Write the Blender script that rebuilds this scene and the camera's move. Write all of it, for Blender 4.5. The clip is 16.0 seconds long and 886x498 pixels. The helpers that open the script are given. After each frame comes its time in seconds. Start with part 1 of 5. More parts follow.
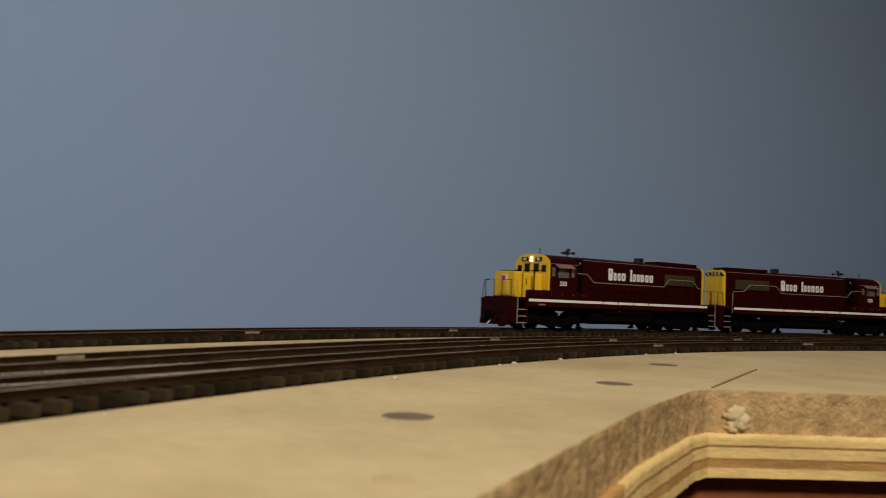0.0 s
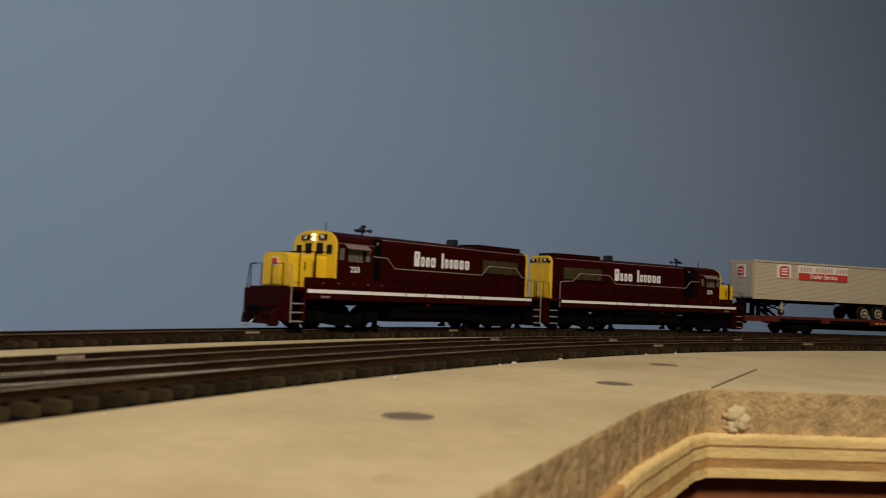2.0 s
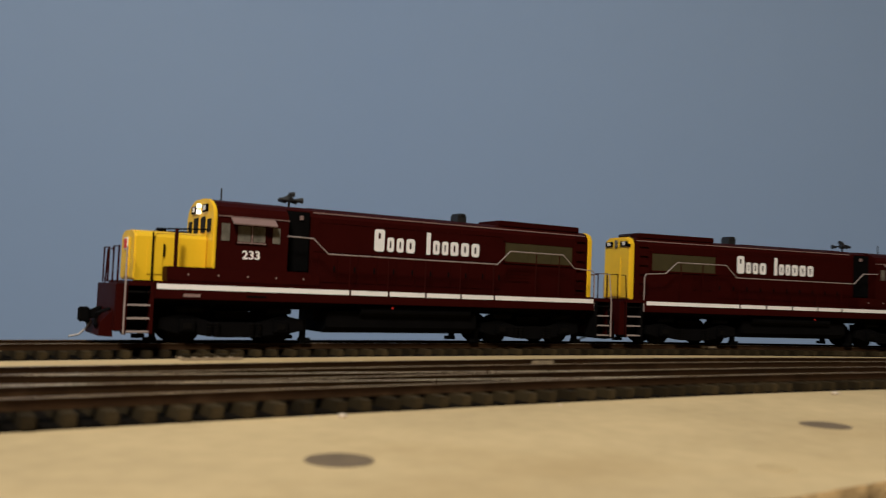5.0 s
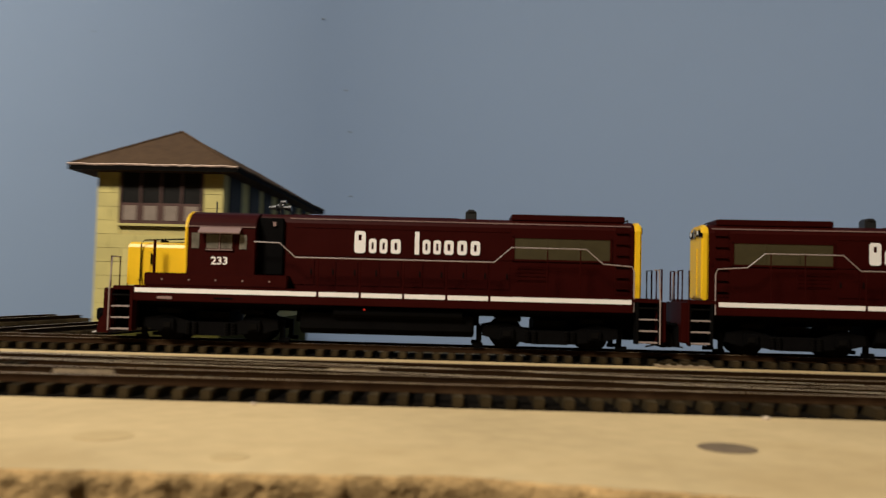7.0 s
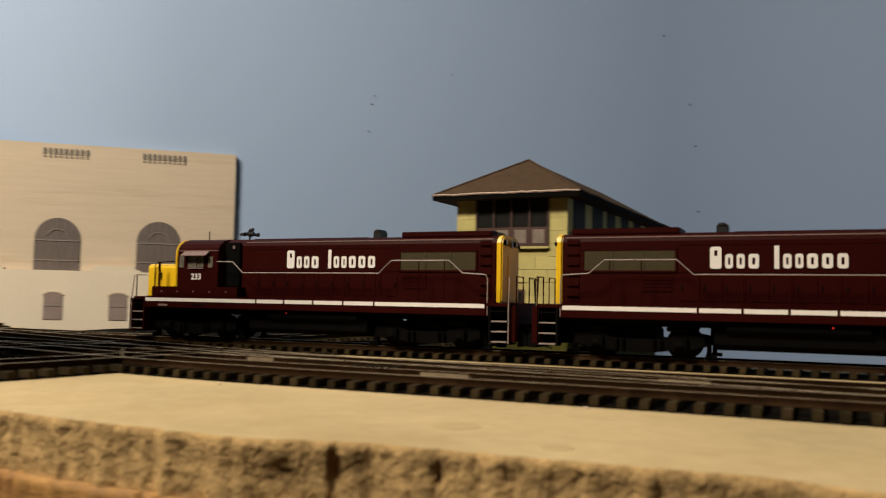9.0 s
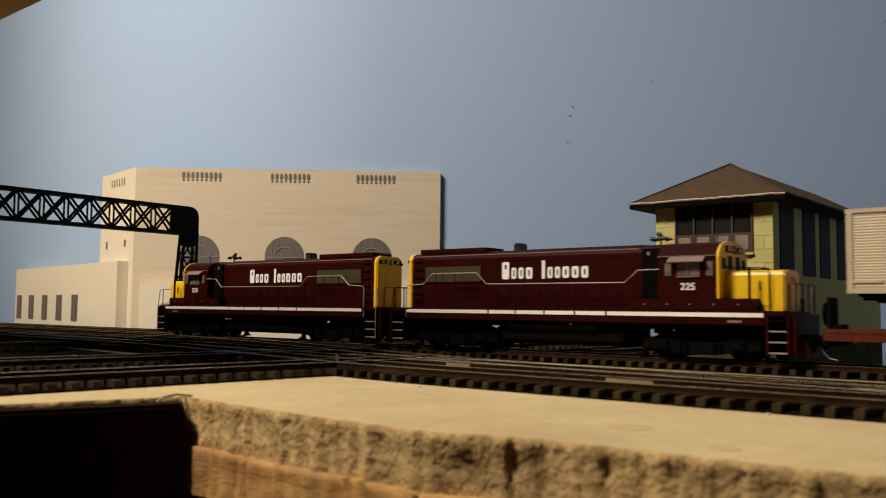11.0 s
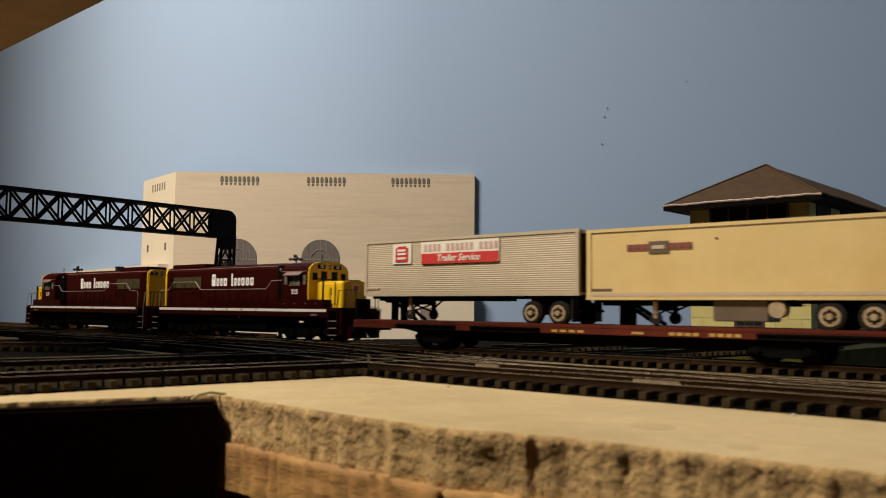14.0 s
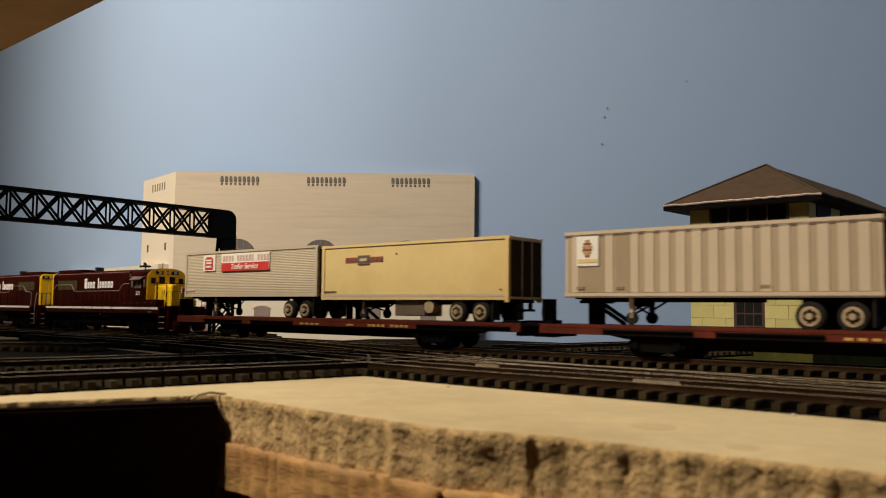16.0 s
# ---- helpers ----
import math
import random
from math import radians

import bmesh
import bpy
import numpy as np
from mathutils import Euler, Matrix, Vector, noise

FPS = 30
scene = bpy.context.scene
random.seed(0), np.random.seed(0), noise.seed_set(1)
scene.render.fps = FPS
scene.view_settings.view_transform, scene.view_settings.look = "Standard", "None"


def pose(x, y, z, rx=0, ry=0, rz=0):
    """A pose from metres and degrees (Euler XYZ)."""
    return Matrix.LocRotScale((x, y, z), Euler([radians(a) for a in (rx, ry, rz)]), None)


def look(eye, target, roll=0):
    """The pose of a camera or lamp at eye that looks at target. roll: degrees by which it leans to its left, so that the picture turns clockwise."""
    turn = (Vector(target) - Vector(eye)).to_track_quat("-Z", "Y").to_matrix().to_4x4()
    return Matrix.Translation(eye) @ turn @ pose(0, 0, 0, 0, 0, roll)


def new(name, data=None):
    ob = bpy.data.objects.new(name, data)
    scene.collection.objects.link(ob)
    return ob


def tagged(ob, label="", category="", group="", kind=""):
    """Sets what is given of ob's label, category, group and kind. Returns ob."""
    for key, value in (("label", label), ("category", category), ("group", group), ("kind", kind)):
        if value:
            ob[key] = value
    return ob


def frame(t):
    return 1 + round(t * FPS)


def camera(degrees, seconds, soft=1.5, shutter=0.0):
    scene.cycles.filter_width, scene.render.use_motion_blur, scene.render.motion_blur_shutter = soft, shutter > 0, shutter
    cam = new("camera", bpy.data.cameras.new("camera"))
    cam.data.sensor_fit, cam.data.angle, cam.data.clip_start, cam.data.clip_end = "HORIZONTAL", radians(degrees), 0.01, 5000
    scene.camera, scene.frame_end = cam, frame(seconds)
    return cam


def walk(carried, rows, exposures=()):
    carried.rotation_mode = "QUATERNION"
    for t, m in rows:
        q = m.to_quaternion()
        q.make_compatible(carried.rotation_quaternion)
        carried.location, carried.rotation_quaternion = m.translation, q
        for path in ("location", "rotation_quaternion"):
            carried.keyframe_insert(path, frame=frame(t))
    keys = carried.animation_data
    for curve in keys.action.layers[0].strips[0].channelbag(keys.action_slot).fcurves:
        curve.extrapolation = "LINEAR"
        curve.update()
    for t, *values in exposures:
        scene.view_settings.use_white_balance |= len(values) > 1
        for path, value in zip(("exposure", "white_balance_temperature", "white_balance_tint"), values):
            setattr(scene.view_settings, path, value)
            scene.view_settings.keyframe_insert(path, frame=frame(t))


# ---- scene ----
cam = camera(55.08, 16.0, soft=1.0, shutter=0.5)
cam.data.dof.use_dof, cam.data.dof.focus_distance, cam.data.dof.aperture_fstop = True, .66, 34
CAM_ROWS = [
    (0.0, .0451, .0854, .0240, -107.23, 3.11, -2.44), (2.55, .0451, .0854, .0240, -107.23, 3.11, -2.44),
    (3.0, .0427, .0849, .0237, -103.32, 3.15, -2.32), (3.5, .0395, .0833, .0234, -97.80, 3.12, -2.21),
    (4.0, .0279, .0820, .0243, -90.21, 2.95, -2.13), (4.5, .0209, .0799, .0249, -83.52, 2.87, -2.30),
    (5.0, .0129, .0753, .0249, -75.65, 2.90, -2.17), (5.2, .0103, .0737, .0249, -72.59, 2.93, -2.18),
    (7.3, -.0047, .0350, .0264, -35.03, 2.90, -1.45), (7.5, -.0044, .0345, .0261, -32.07, 3.06, -1.48),
    (8.0, -.0045, .0311, .0254, -26.55, 3.27, -1.38), (8.5, -.0062, .0267, .0255, -22.40, 3.30, -1.15),
    (9.0, -.0071, .0198, .0254, -16.51, 3.46, -1.04), (9.5, -.0077, .0126, .0259, -11.63, 3.58, -.94),
    (10.0, -.0071, .0112, .0256, -9.27, 3.69, -.86), (10.2, -.0060, .0095, .0255, -7.44, 3.76, -.76),
    (12.3, -.0004, .0002, .0249, -.45, 4.02, -.66), (12.5, 0, 0, .0249, -.20, 4.03, -.65),
    (12.8, 0, 0, .0247, 0, 4.08, -.61), (16.0, 0, 0, .0247, 0, 4.08, -.61)]
walk(cam, [(t, pose(x, y, z, 90 + p, r, w)) for t, x, y, z, w, p, r in CAM_ROWS],
     exposures=[(0.0, -0.24, 6250, 10), (2.6, -0.30, 6250, 10), (5.2, -0.26, 6150, 10), (8.0, -0.34, 6800, 10), (10.2, -0.46, 6850, 10), (12.3, -0.52, 6600, 10), (16.0, -0.52, 6600, 10)])

# ---- light ----
world = bpy.data.worlds.new("room_world")
scene.world = world
world.use_nodes = True
world.node_tree.nodes["Background"].inputs[0].default_value = (.02, .02, .022, 1)
world.node_tree.nodes["Background"].inputs[1].default_value = .4


def area_lamp(name, eye, target, sx, sy, watts, colour):
    d = bpy.data.lights.new(name, "AREA")
    d.shape, d.size, d.size_y, d.energy, d.color = "RECTANGLE", sx, sy, watts, colour
    ob = new(name, d)
    ob.matrix_world = look(eye, target)
    return ob


area_lamp("ceiling_lamp", (-.75, .08, 1.02), (-.5, .58, 0), .42, .22, 36, (1, .92, .79))

# ---- materials ----


def material(name, colour, rough=.5, metal=0., var=.12, scale=60., bump=.0, bump_scale=400., spec=.5, second=None, amount=.5, emit=0., obj=0., stretch=None):
    m = bpy.data.materials.new(name)
    m.use_nodes = True
    n, l = m.node_tree.nodes, m.node_tree.links
    b = n["Principled BSDF"]
    b.inputs["Roughness"].default_value, b.inputs["Metallic"].default_value = rough, metal
    b.inputs["Specular IOR Level"].default_value = spec
    co = n.new("ShaderNodeTexCoord")
    where = co.outputs["Object"]
    if stretch:
        mp = n.new("ShaderNodeMapping")
        mp.inputs["Scale"].default_value = stretch
        l.new(where, mp.inputs["Vector"])
        where = mp.outputs["Vector"]
    n1 = n.new("ShaderNodeTexNoise")
    n1.inputs["Scale"].default_value, n1.inputs["Detail"].default_value = scale, 6
    l.new(where, n1.inputs["Vector"])
    n2 = n.new("ShaderNodeTexNoise")
    n2.inputs["Scale"].default_value, n2.inputs["Detail"].default_value = scale * 9, 4
    l.new(where, n2.inputs["Vector"])
    mix = n.new("ShaderNodeMix")
    mix.data_type = "RGBA"
    mix.inputs[6].default_value = (*[c * (1 - var) for c in colour], 1)
    mix.inputs[7].default_value = (*[min(1, c * (1 + var)) for c in colour], 1)
    add = n.new("ShaderNodeMath")
    add.operation = "MULTIPLY_ADD"
    l.new(n1.outputs["Fac"], add.inputs[0])
    add.inputs[1].default_value = .65
    half = n.new("ShaderNodeMath")
    half.operation = "MULTIPLY"
    l.new(n2.outputs["Fac"], half.inputs[0])
    half.inputs[1].default_value = .35
    l.new(half.outputs[0], add.inputs[2])
    ramp = n.new("ShaderNodeMapRange")
    ramp.inputs[1].default_value, ramp.inputs[2].default_value = .3, .7
    l.new(add.outputs[0], ramp.inputs[0])
    l.new(ramp.outputs[0], mix.inputs[0])
    out = mix.outputs[2]
    if second:
        m2 = n.new("ShaderNodeMix")
        m2.data_type = "RGBA"
        n3 = n.new("ShaderNodeTexNoise")
        n3.inputs["Scale"].default_value, n3.inputs["Detail"].default_value = scale * .37, 8
        n3.inputs["Roughness"].default_value = .65
        l.new(where, n3.inputs["Vector"])
        r3 = n.new("ShaderNodeMapRange")
        r3.inputs[1].default_value, r3.inputs[2].default_value = .62 - .3 * amount, .72
        l.new(n3.outputs["Fac"], r3.inputs[0])
        l.new(r3.outputs[0], m2.inputs[0])
        l.new(out, m2.inputs[6])
        m2.inputs[7].default_value = (*second, 1)
        out = m2.outputs[2]
    if obj:
        info = n.new("ShaderNodeObjectInfo")
        mr = n.new("ShaderNodeMapRange")
        mr.inputs[3].default_value, mr.inputs[4].default_value = 1 - obj, 1 + obj
        l.new(info.outputs["Random"], mr.inputs[0])
        hs = n.new("ShaderNodeHueSaturation")
        l.new(mr.outputs[0], hs.inputs["Value"])
        l.new(out, hs.inputs["Color"])
        out = hs.outputs["Color"]
    l.new(out, b.inputs["Base Color"])
    rr = n.new("ShaderNodeMapRange")
    rr.inputs[3].default_value, rr.inputs[4].default_value = max(.02, rough - .08), min(1, rough + .08)
    l.new(n1.outputs["Fac"], rr.inputs[0])
    l.new(rr.outputs[0], b.inputs["Roughness"])
    if bump:
        nb = n.new("ShaderNodeTexNoise")
        nb.inputs["Scale"].default_value, nb.inputs["Detail"].default_value = bump_scale, 5
        l.new(where, nb.inputs["Vector"])
        bp = n.new("ShaderNodeBump")
        bp.inputs["Strength"].default_value, bp.inputs["Distance"].default_value = bump, .001
        l.new(nb.outputs["Fac"], bp.inputs["Height"])
        l.new(bp.outputs["Normal"], b.inputs["Normal"])
    if emit:
        b.inputs["Emission Color"].default_value = (*colour, 1)
        b.inputs["Emission Strength"].default_value = emit
    return m


M_MAROON = material("maroon_paint", (.0245, .0020, .0013), .5, var=.12, scale=90, bump=.02, spec=.05)
M_YELLOW = material("yellow_paint", (.78, .47, .012), .4, var=.05, scale=80, spec=.4)
M_WHITE = material("white_paint", (.8, .76, .72), .5, var=.05, scale=120)
M_BLACK = material("black_plastic", (.0028, .0025, .0025), .75, var=.3, scale=150, spec=.03)
M_DARK = material("dark_grime", (.0042, .0036, .0032), .8, var=.3, scale=200, spec=.03)
M_OLIVE = material("radiator_mesh", (.044, .034, .013), .6, var=.15, scale=300, bump=.2, bump_scale=3000, spec=.2)
M_RAILING = material("railing_wire", (.30, .24, .22), .45, var=.1, scale=200)
M_STEEL = material("dull_steel", (.30, .27, .24), .5, .6, var=.1, scale=200)
M_GLASS = material("cab_glass", (.13, .115, .09), .15, var=.5, scale=260, spec=.5)
M_LAMP = material("lit_headlight", (1, .9, .7), .3, emit=2.0)
M_REDLAMP = material("red_marker", (.6, .03, .02), .3)
M_AWNING = material("awning_pink", (.22, .14, .125), .5, var=.1)
M_RED = material("red_decal", (.55, .035, .03), .5, var=.08)
M_ROSE = material("faded_rose_print", (.56, .36, .29), .6, var=.1, scale=200)
M_EMBLEM = material("dull_red_emblem", (.26, .055, .035), .6, var=.15, scale=200)
M_HORN = material("horn_black", (.015, .014, .014), .4)
M_TIE = material("tie_plastic", (.031, .0215, .010), .85, spec=.06, var=.4, scale=160, bump=.15, obj=.45, second=(.085, .062, .034), amount=.22)
M_BED = material("near_black_ground", (.006, .0048, .0036), .95, spec=.02, var=.4, scale=200, bump=.3, bump_scale=900)
M_RAIL = material("rail_side", (.026, .0125, .005), .8, 0., spec=.05, var=.3, scale=140, second=(.055, .030, .014), amount=.2)
M_JOINER = material("pale_rail_joiner", (.27, .20, .12), .7, var=.35, scale=300)
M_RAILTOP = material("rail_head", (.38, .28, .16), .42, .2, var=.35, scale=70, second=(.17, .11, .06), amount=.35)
# turnout heads paler than the main's: stronger light there put into the colour
M_RAILTOP_LIT = material("lit_turnout_rail", (.74, .60, .40), .4, .2, var=.3, scale=70, second=(.40, .29, .16), amount=.3)
M_HOMA = material("painted_fibreboard", (.53, .40, .215), .9, spec=.1, var=.16, scale=22, bump=.12, bump_scale=220, second=(.41, .29, .14), amount=.4)
M_HEDGE = material("torn_fibreboard_edge", (.44, .285, .125), .95, spec=.1, var=.5, scale=190, bump=.9, bump_scale=520)
M_PLY = material("plywood_edge", (.34, .165, .045), .75, var=.35, scale=30, bump=.4, second=(.17, .07, .018), amount=.45, stretch=(1, 1, 7))
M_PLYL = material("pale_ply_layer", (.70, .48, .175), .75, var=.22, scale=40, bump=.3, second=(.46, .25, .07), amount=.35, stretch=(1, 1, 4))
M_PLYO = material("brown_ply_layer", (.43, .225, .062), .75, var=.35, scale=34, bump=.3, second=(.22, .09, .022), amount=.4, stretch=(1, 1, 6))
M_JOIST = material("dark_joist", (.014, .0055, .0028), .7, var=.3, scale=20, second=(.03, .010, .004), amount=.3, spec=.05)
M_REDWOOD = material("red_brown_timber", (.26, .075, .02), .7, var=.3, scale=20, second=(.16, .04, .012), amount=.4)
M_SPOT = material("filled_screw_hole", (.15, .105, .06), .8, var=.25, scale=200)
M_STAIN = material("faint_stain", (.49, .365, .19), .9, var=.1, scale=200, spec=.1)
M_SKY = material("blue_backdrop_paint", (.325, .436, .628), .8, var=.012, scale=3, bump=.03, bump_scale=60)
M_PLANT = material("cream_card", (.575, .468, .35), .8, var=.06, scale=22, bump=.08, bump_scale=60, second=(.51, .41, .295), amount=.3, stretch=(1, 1, 16))
M_PLANT_L = material("pale_cream_card", (.72, .62, .48), .8, var=.04, scale=26, bump=.1, bump_scale=160)
M_PWIN = material("grey_printed_window", (.125, .098, .090), .5, var=.1, scale=60)
M_AWIN = material("faded_printed_window", (.25, .185, .16), .6, var=.12, scale=60)
M_PBAR = material("printed_glazing_bar", (.22, .185, .165), .6)
M_VENT = material("printed_vent", (.13, .115, .095), .7)
M_BRICK = material("yellow_block", (.52, .44, .16), .8, var=.1, scale=100, bump=.15, obj=.08)
M_MORTAR = material("block_joint", (.45, .37, .14), .9)
M_FOOTSHADE = material("wall_foot_shade", (.065, .060, .014), .9, var=.3, scale=70, bump=.2, spec=.05, second=(.03, .025, .010), amount=.5)
M_ROOF = material("brown_shingle", (.080, .050, .030), .9, spec=.1, var=.2, scale=150, bump=.3, bump_scale=900)
M_EAVE = material("worn_roof_edge", (.46, .33, .26), .6, var=.6, scale=260, second=(.10, .06, .045), amount=.3)
M_TWIN = material("dark_tower_window", (.010, .009, .008), .6, var=.3, spec=.1)
M_TBOARD = material("brown_boards", (.21, .160, .125), .7, var=.2, scale=120)
M_DOOR = material("dark_red_door", (.06, .022, .015), .5, var=.2)
M_GANTRY = material("gantry_black", (.004, .004, .004), .6, var=.3, spec=.12)
M_FLAT = material("boxcar_red_paint", (.105, .019, .009), .6, spec=.12, var=.15, scale=110, bump=.05, second=(.06, .012, .007), amount=.35)
M_FLATTXT = material("faded_yellow_stencil", (.45, .26, .06), .6, var=.25, scale=300)
M_TRL1 = material("corrugated_silver", (.50, .405, .28), .5, .05, var=.07, scale=50)
M_TRL2 = material("aged_cream_paint", (.66, .485, .205), .5, var=.08, scale=16, second=(.54, .335, .10), amount=.5)
M_TRL3 = material("beige_panel", (.52, .405, .28), .55, var=.05, scale=60)
M_TRL3B = material("tan_panel", (.37, .275, .17), .55, var=.06, scale=60)
M_TRLTOP = material("dark_top_rail", (.13, .09, .06), .5, var=.2)
M_TRLEND = material("dark_fittings_and_door_shade", (.034, .020, .010), .8, spec=.05, var=.2, scale=60)
M_TYRE = material("tyre", (.016, .012, .009), .8, var=.3, spec=.2)
M_HUB = material("wheel_hub", (.48, .36, .22), .4, .3, var=.2, scale=200)
M_BADGE = material("badge_white", (.75, .70, .60), .5, var=.05)
M_WALL = material("dark_room_shell", (.09, .08, .07), .9, var=.03, scale=4)
M_SHELF = material("upper_deck_paint", (.44, .27, .125), .8, var=.2, scale=9, bump=.2, second=(.30, .16, .06), amount=.4)
M_FLOOR = material("room_floor", (.22, .16, .11), .7, var=.15, scale=6)

# ---- mesh helpers ----


def mesh_object(name, bm, mat, parent=None, label="", smooth=False):
    me = bpy.data.meshes.new(name)
    bmesh.ops.recalc_face_normals(bm, faces=bm.faces[:])
    bm.to_mesh(me)
    bm.free()
    for m in (mat if isinstance(mat, (list, tuple)) else [mat]):
        me.materials.append(m)
    if smooth:
        for f in me.polygons:
            f.use_smooth = True
    ob = new(name, me)
    if parent:
        ob.parent = parent
    if label:
        tagged(ob, label)
    return ob


def part(name, bm, material_, parent, label=""):
    return mesh_object(name, bm, material_, parent, label)


def thing(name, label, category, group="", kind=""):
    return tagged(new(name), label, category, group, kind)


def box(bm, x0, x1, y0, y1, z0, z1, bev=0., mi=0):
    x0, x1, y0, y1, z0, z1 = min(x0, x1), max(x0, x1), min(y0, y1), max(y0, y1), min(z0, z1), max(z0, z1)
    vs = [bm.verts.new((x, y, z)) for x in (x0, x1) for y in (y0, y1) for z in (z0, z1)]
    fs = [bm.faces.new([vs[i] for i in q]) for q in ((0, 1, 3, 2), (4, 6, 7, 5), (0, 4, 5, 1), (2, 3, 7, 6), (0, 2, 6, 4), (1, 5, 7, 3))]
    for f in fs:
        f.material_index = mi
    if bev:
        es = {e for f in fs for e in f.edges}
        bmesh.ops.bevel(bm, geom=list(es), offset=bev, segments=2, affect="EDGES", clamp_overlap=True)
    return bm


def boxes(*rows, bev=0.):
    bm = bmesh.new()
    for r in rows:
        box(bm, *r, bev=bev)
    return bm


def prism(bm, pts, axis, a, b, bev=0.):
    """Polygon pts swept along axis 'x', 'y' or 'z' from a to b."""
    def put(p, q):
        return {"x": (q, p[0], p[1]), "y": (p[0], q, p[1]), "z": (p[0], p[1], q)}[axis]
    lo = [bm.verts.new(put(p, a)) for p in pts]
    hi = [bm.verts.new(put(p, b)) for p in pts]
    fs = [bm.faces.new(lo), bm.faces.new(hi[::-1])]
    for i in range(len(pts)):
        j = (i + 1) % len(pts)
        fs.append(bm.faces.new((lo[i], hi[i], hi[j], lo[j])))
    if bev:
        es = {e for f in fs[:2] for e in f.edges}
        bmesh.ops.bevel(bm, geom=list(es), offset=bev, segments=2, affect="EDGES", clamp_overlap=True)
    return bm


def disc(bm, c, r, axis, half, seg=20, r2=None):
    """Cylinder or cone about an axis through c."""
    ring = []
    for k, rr in ((-half, r), (half, r if r2 is None else r2)):
        row = []
        for i in range(seg):
            a = 2 * math.pi * i / seg
            u, v = rr * math.cos(a), rr * math.sin(a)
            p = {"x": (k, u, v), "y": (u, k, v), "z": (u, v, k)}[axis]
            row.append(bm.verts.new((c[0] + p[0], c[1] + p[1], c[2] + p[2])))
        ring.append(row)
    bm.faces.new(ring[0])
    bm.faces.new(ring[1][::-1])
    for i in range(seg):
        j = (i + 1) % seg
        bm.faces.new((ring[0][i], ring[1][i], ring[1][j], ring[0][j]))
    return bm


def tube(bm, pts, r, seg=6):
    pts = [Vector(p) for p in pts]
    rows = []
    for i, p in enumerate(pts):
        d = (pts[min(i + 1, len(pts) - 1)] - pts[max(i - 1, 0)]).normalized()
        a = d.orthogonal().normalized() if abs(d.z) > .9 else d.cross(Vector((0, 0, 1))).normalized()
        b = d.cross(a)
        rows.append([bm.verts.new(p + r * (math.cos(2 * math.pi * k / seg) * a + math.sin(2 * math.pi * k / seg) * b)) for k in range(seg)])
    for q, w in zip(rows, rows[1:]):
        for k in range(seg):
            bm.faces.new((q[k], q[(k + 1) % seg], w[(k + 1) % seg], w[k]))
    bm.faces.new(rows[0])
    bm.faces.new(rows[-1][::-1])
    return bm


def writing(name, body, size, m, material_, parent, squeeze=1.0, depth=.0001):
    cu = bpy.data.curves.new(name, "FONT")
    cu.body, cu.size, cu.extrude, cu.align_x, cu.align_y = body, size, depth, "CENTER", "CENTER"
    cu.offset = size * .018
    tmp = new("lettering", cu)
    deps = bpy.context.evaluated_depsgraph_get()
    me = bpy.data.meshes.new_from_object(tmp.evaluated_get(deps))
    bpy.data.objects.remove(tmp)
    me.materials.clear()
    me.materials.append(material_)
    me.transform(Matrix.Diagonal((squeeze, 1, 1, 1)))
    ob = new(name, me)
    ob.parent = parent
    ob.matrix_local = m
    return ob


# ---- the main line: heading every 0.1 m of its length, measured backward from the train's way ----
KNOT0, STEP = -.6, .1
HEAD = [-44.73, -44.14, -43.54, -42.92, -42.28, -41.59, -41.1, -40.9, -40.5, -40.6, -41.0, -41.1, -40.75, -40.6, -41.63, -44.22, -48.61, -53.81,
        -60.23, -66.96, -73.28, -78.82, -84.01, -88.71, -92.96, -96.82, -100.36, -103.63, -106.68, -109.55, -112.31, -114.98, -117.61]
_S = np.linspace(KNOT0, KNOT0 + STEP * (len(HEAD) - 1), 641)
_H = np.radians(np.interp(_S, [KNOT0 + STEP * i for i in range(len(HEAD))], HEAD))
_D = _S[1] - _S[0]
_X = np.concatenate([[0], np.cumsum((np.cos(_H[1:]) + np.cos(_H[:-1])) / 2 * _D)])
_Y = np.concatenate([[0], np.cumsum((np.sin(_H[1:]) + np.sin(_H[:-1])) / 2 * _D)])
_X += -.3349 - np.interp(0, _S, _X)
_Y += .7606 - np.interp(0, _S, _Y)
RAIL_Z = .0046


def at(s, off=0.):
    """Place on the main line at length s, off metres toward the aisle."""
    h = float(np.interp(s, _S, _H))
    return Vector((float(np.interp(s, _S, _X)) + off * math.sin(h), float(np.interp(s, _S, _Y)) - off * math.cos(h), 0))


def heading(s):
    return float(np.interp(s, _S, _H))


TRAIN = [(0, 1.2538), (.5, 1.208), (1, 1.1623), (1.5, 1.1159), (2, 1.0693), (2.5, 1.0223), (3, .9754), (3.5, .9272), (4, .877), (4.5, .8278), (5, .7815),
         (5.2, .763), (7.3, .5652), (7.5, .5459), (8, .5001), (8.5, .4546), (9, .4088), (9.5, .3635), (10, .3181), (10.2, .2992), (12.5, .0927), (13, .0463),
         (13.5, -.0005), (14, -.0459), (14.5, -.0912), (15, -.1382), (15.5, -.185), (16, -.2316)]


def train_at(t):
    return float(np.interp(t, [a for a, _ in TRAIN], [b for _, b in TRAIN]))


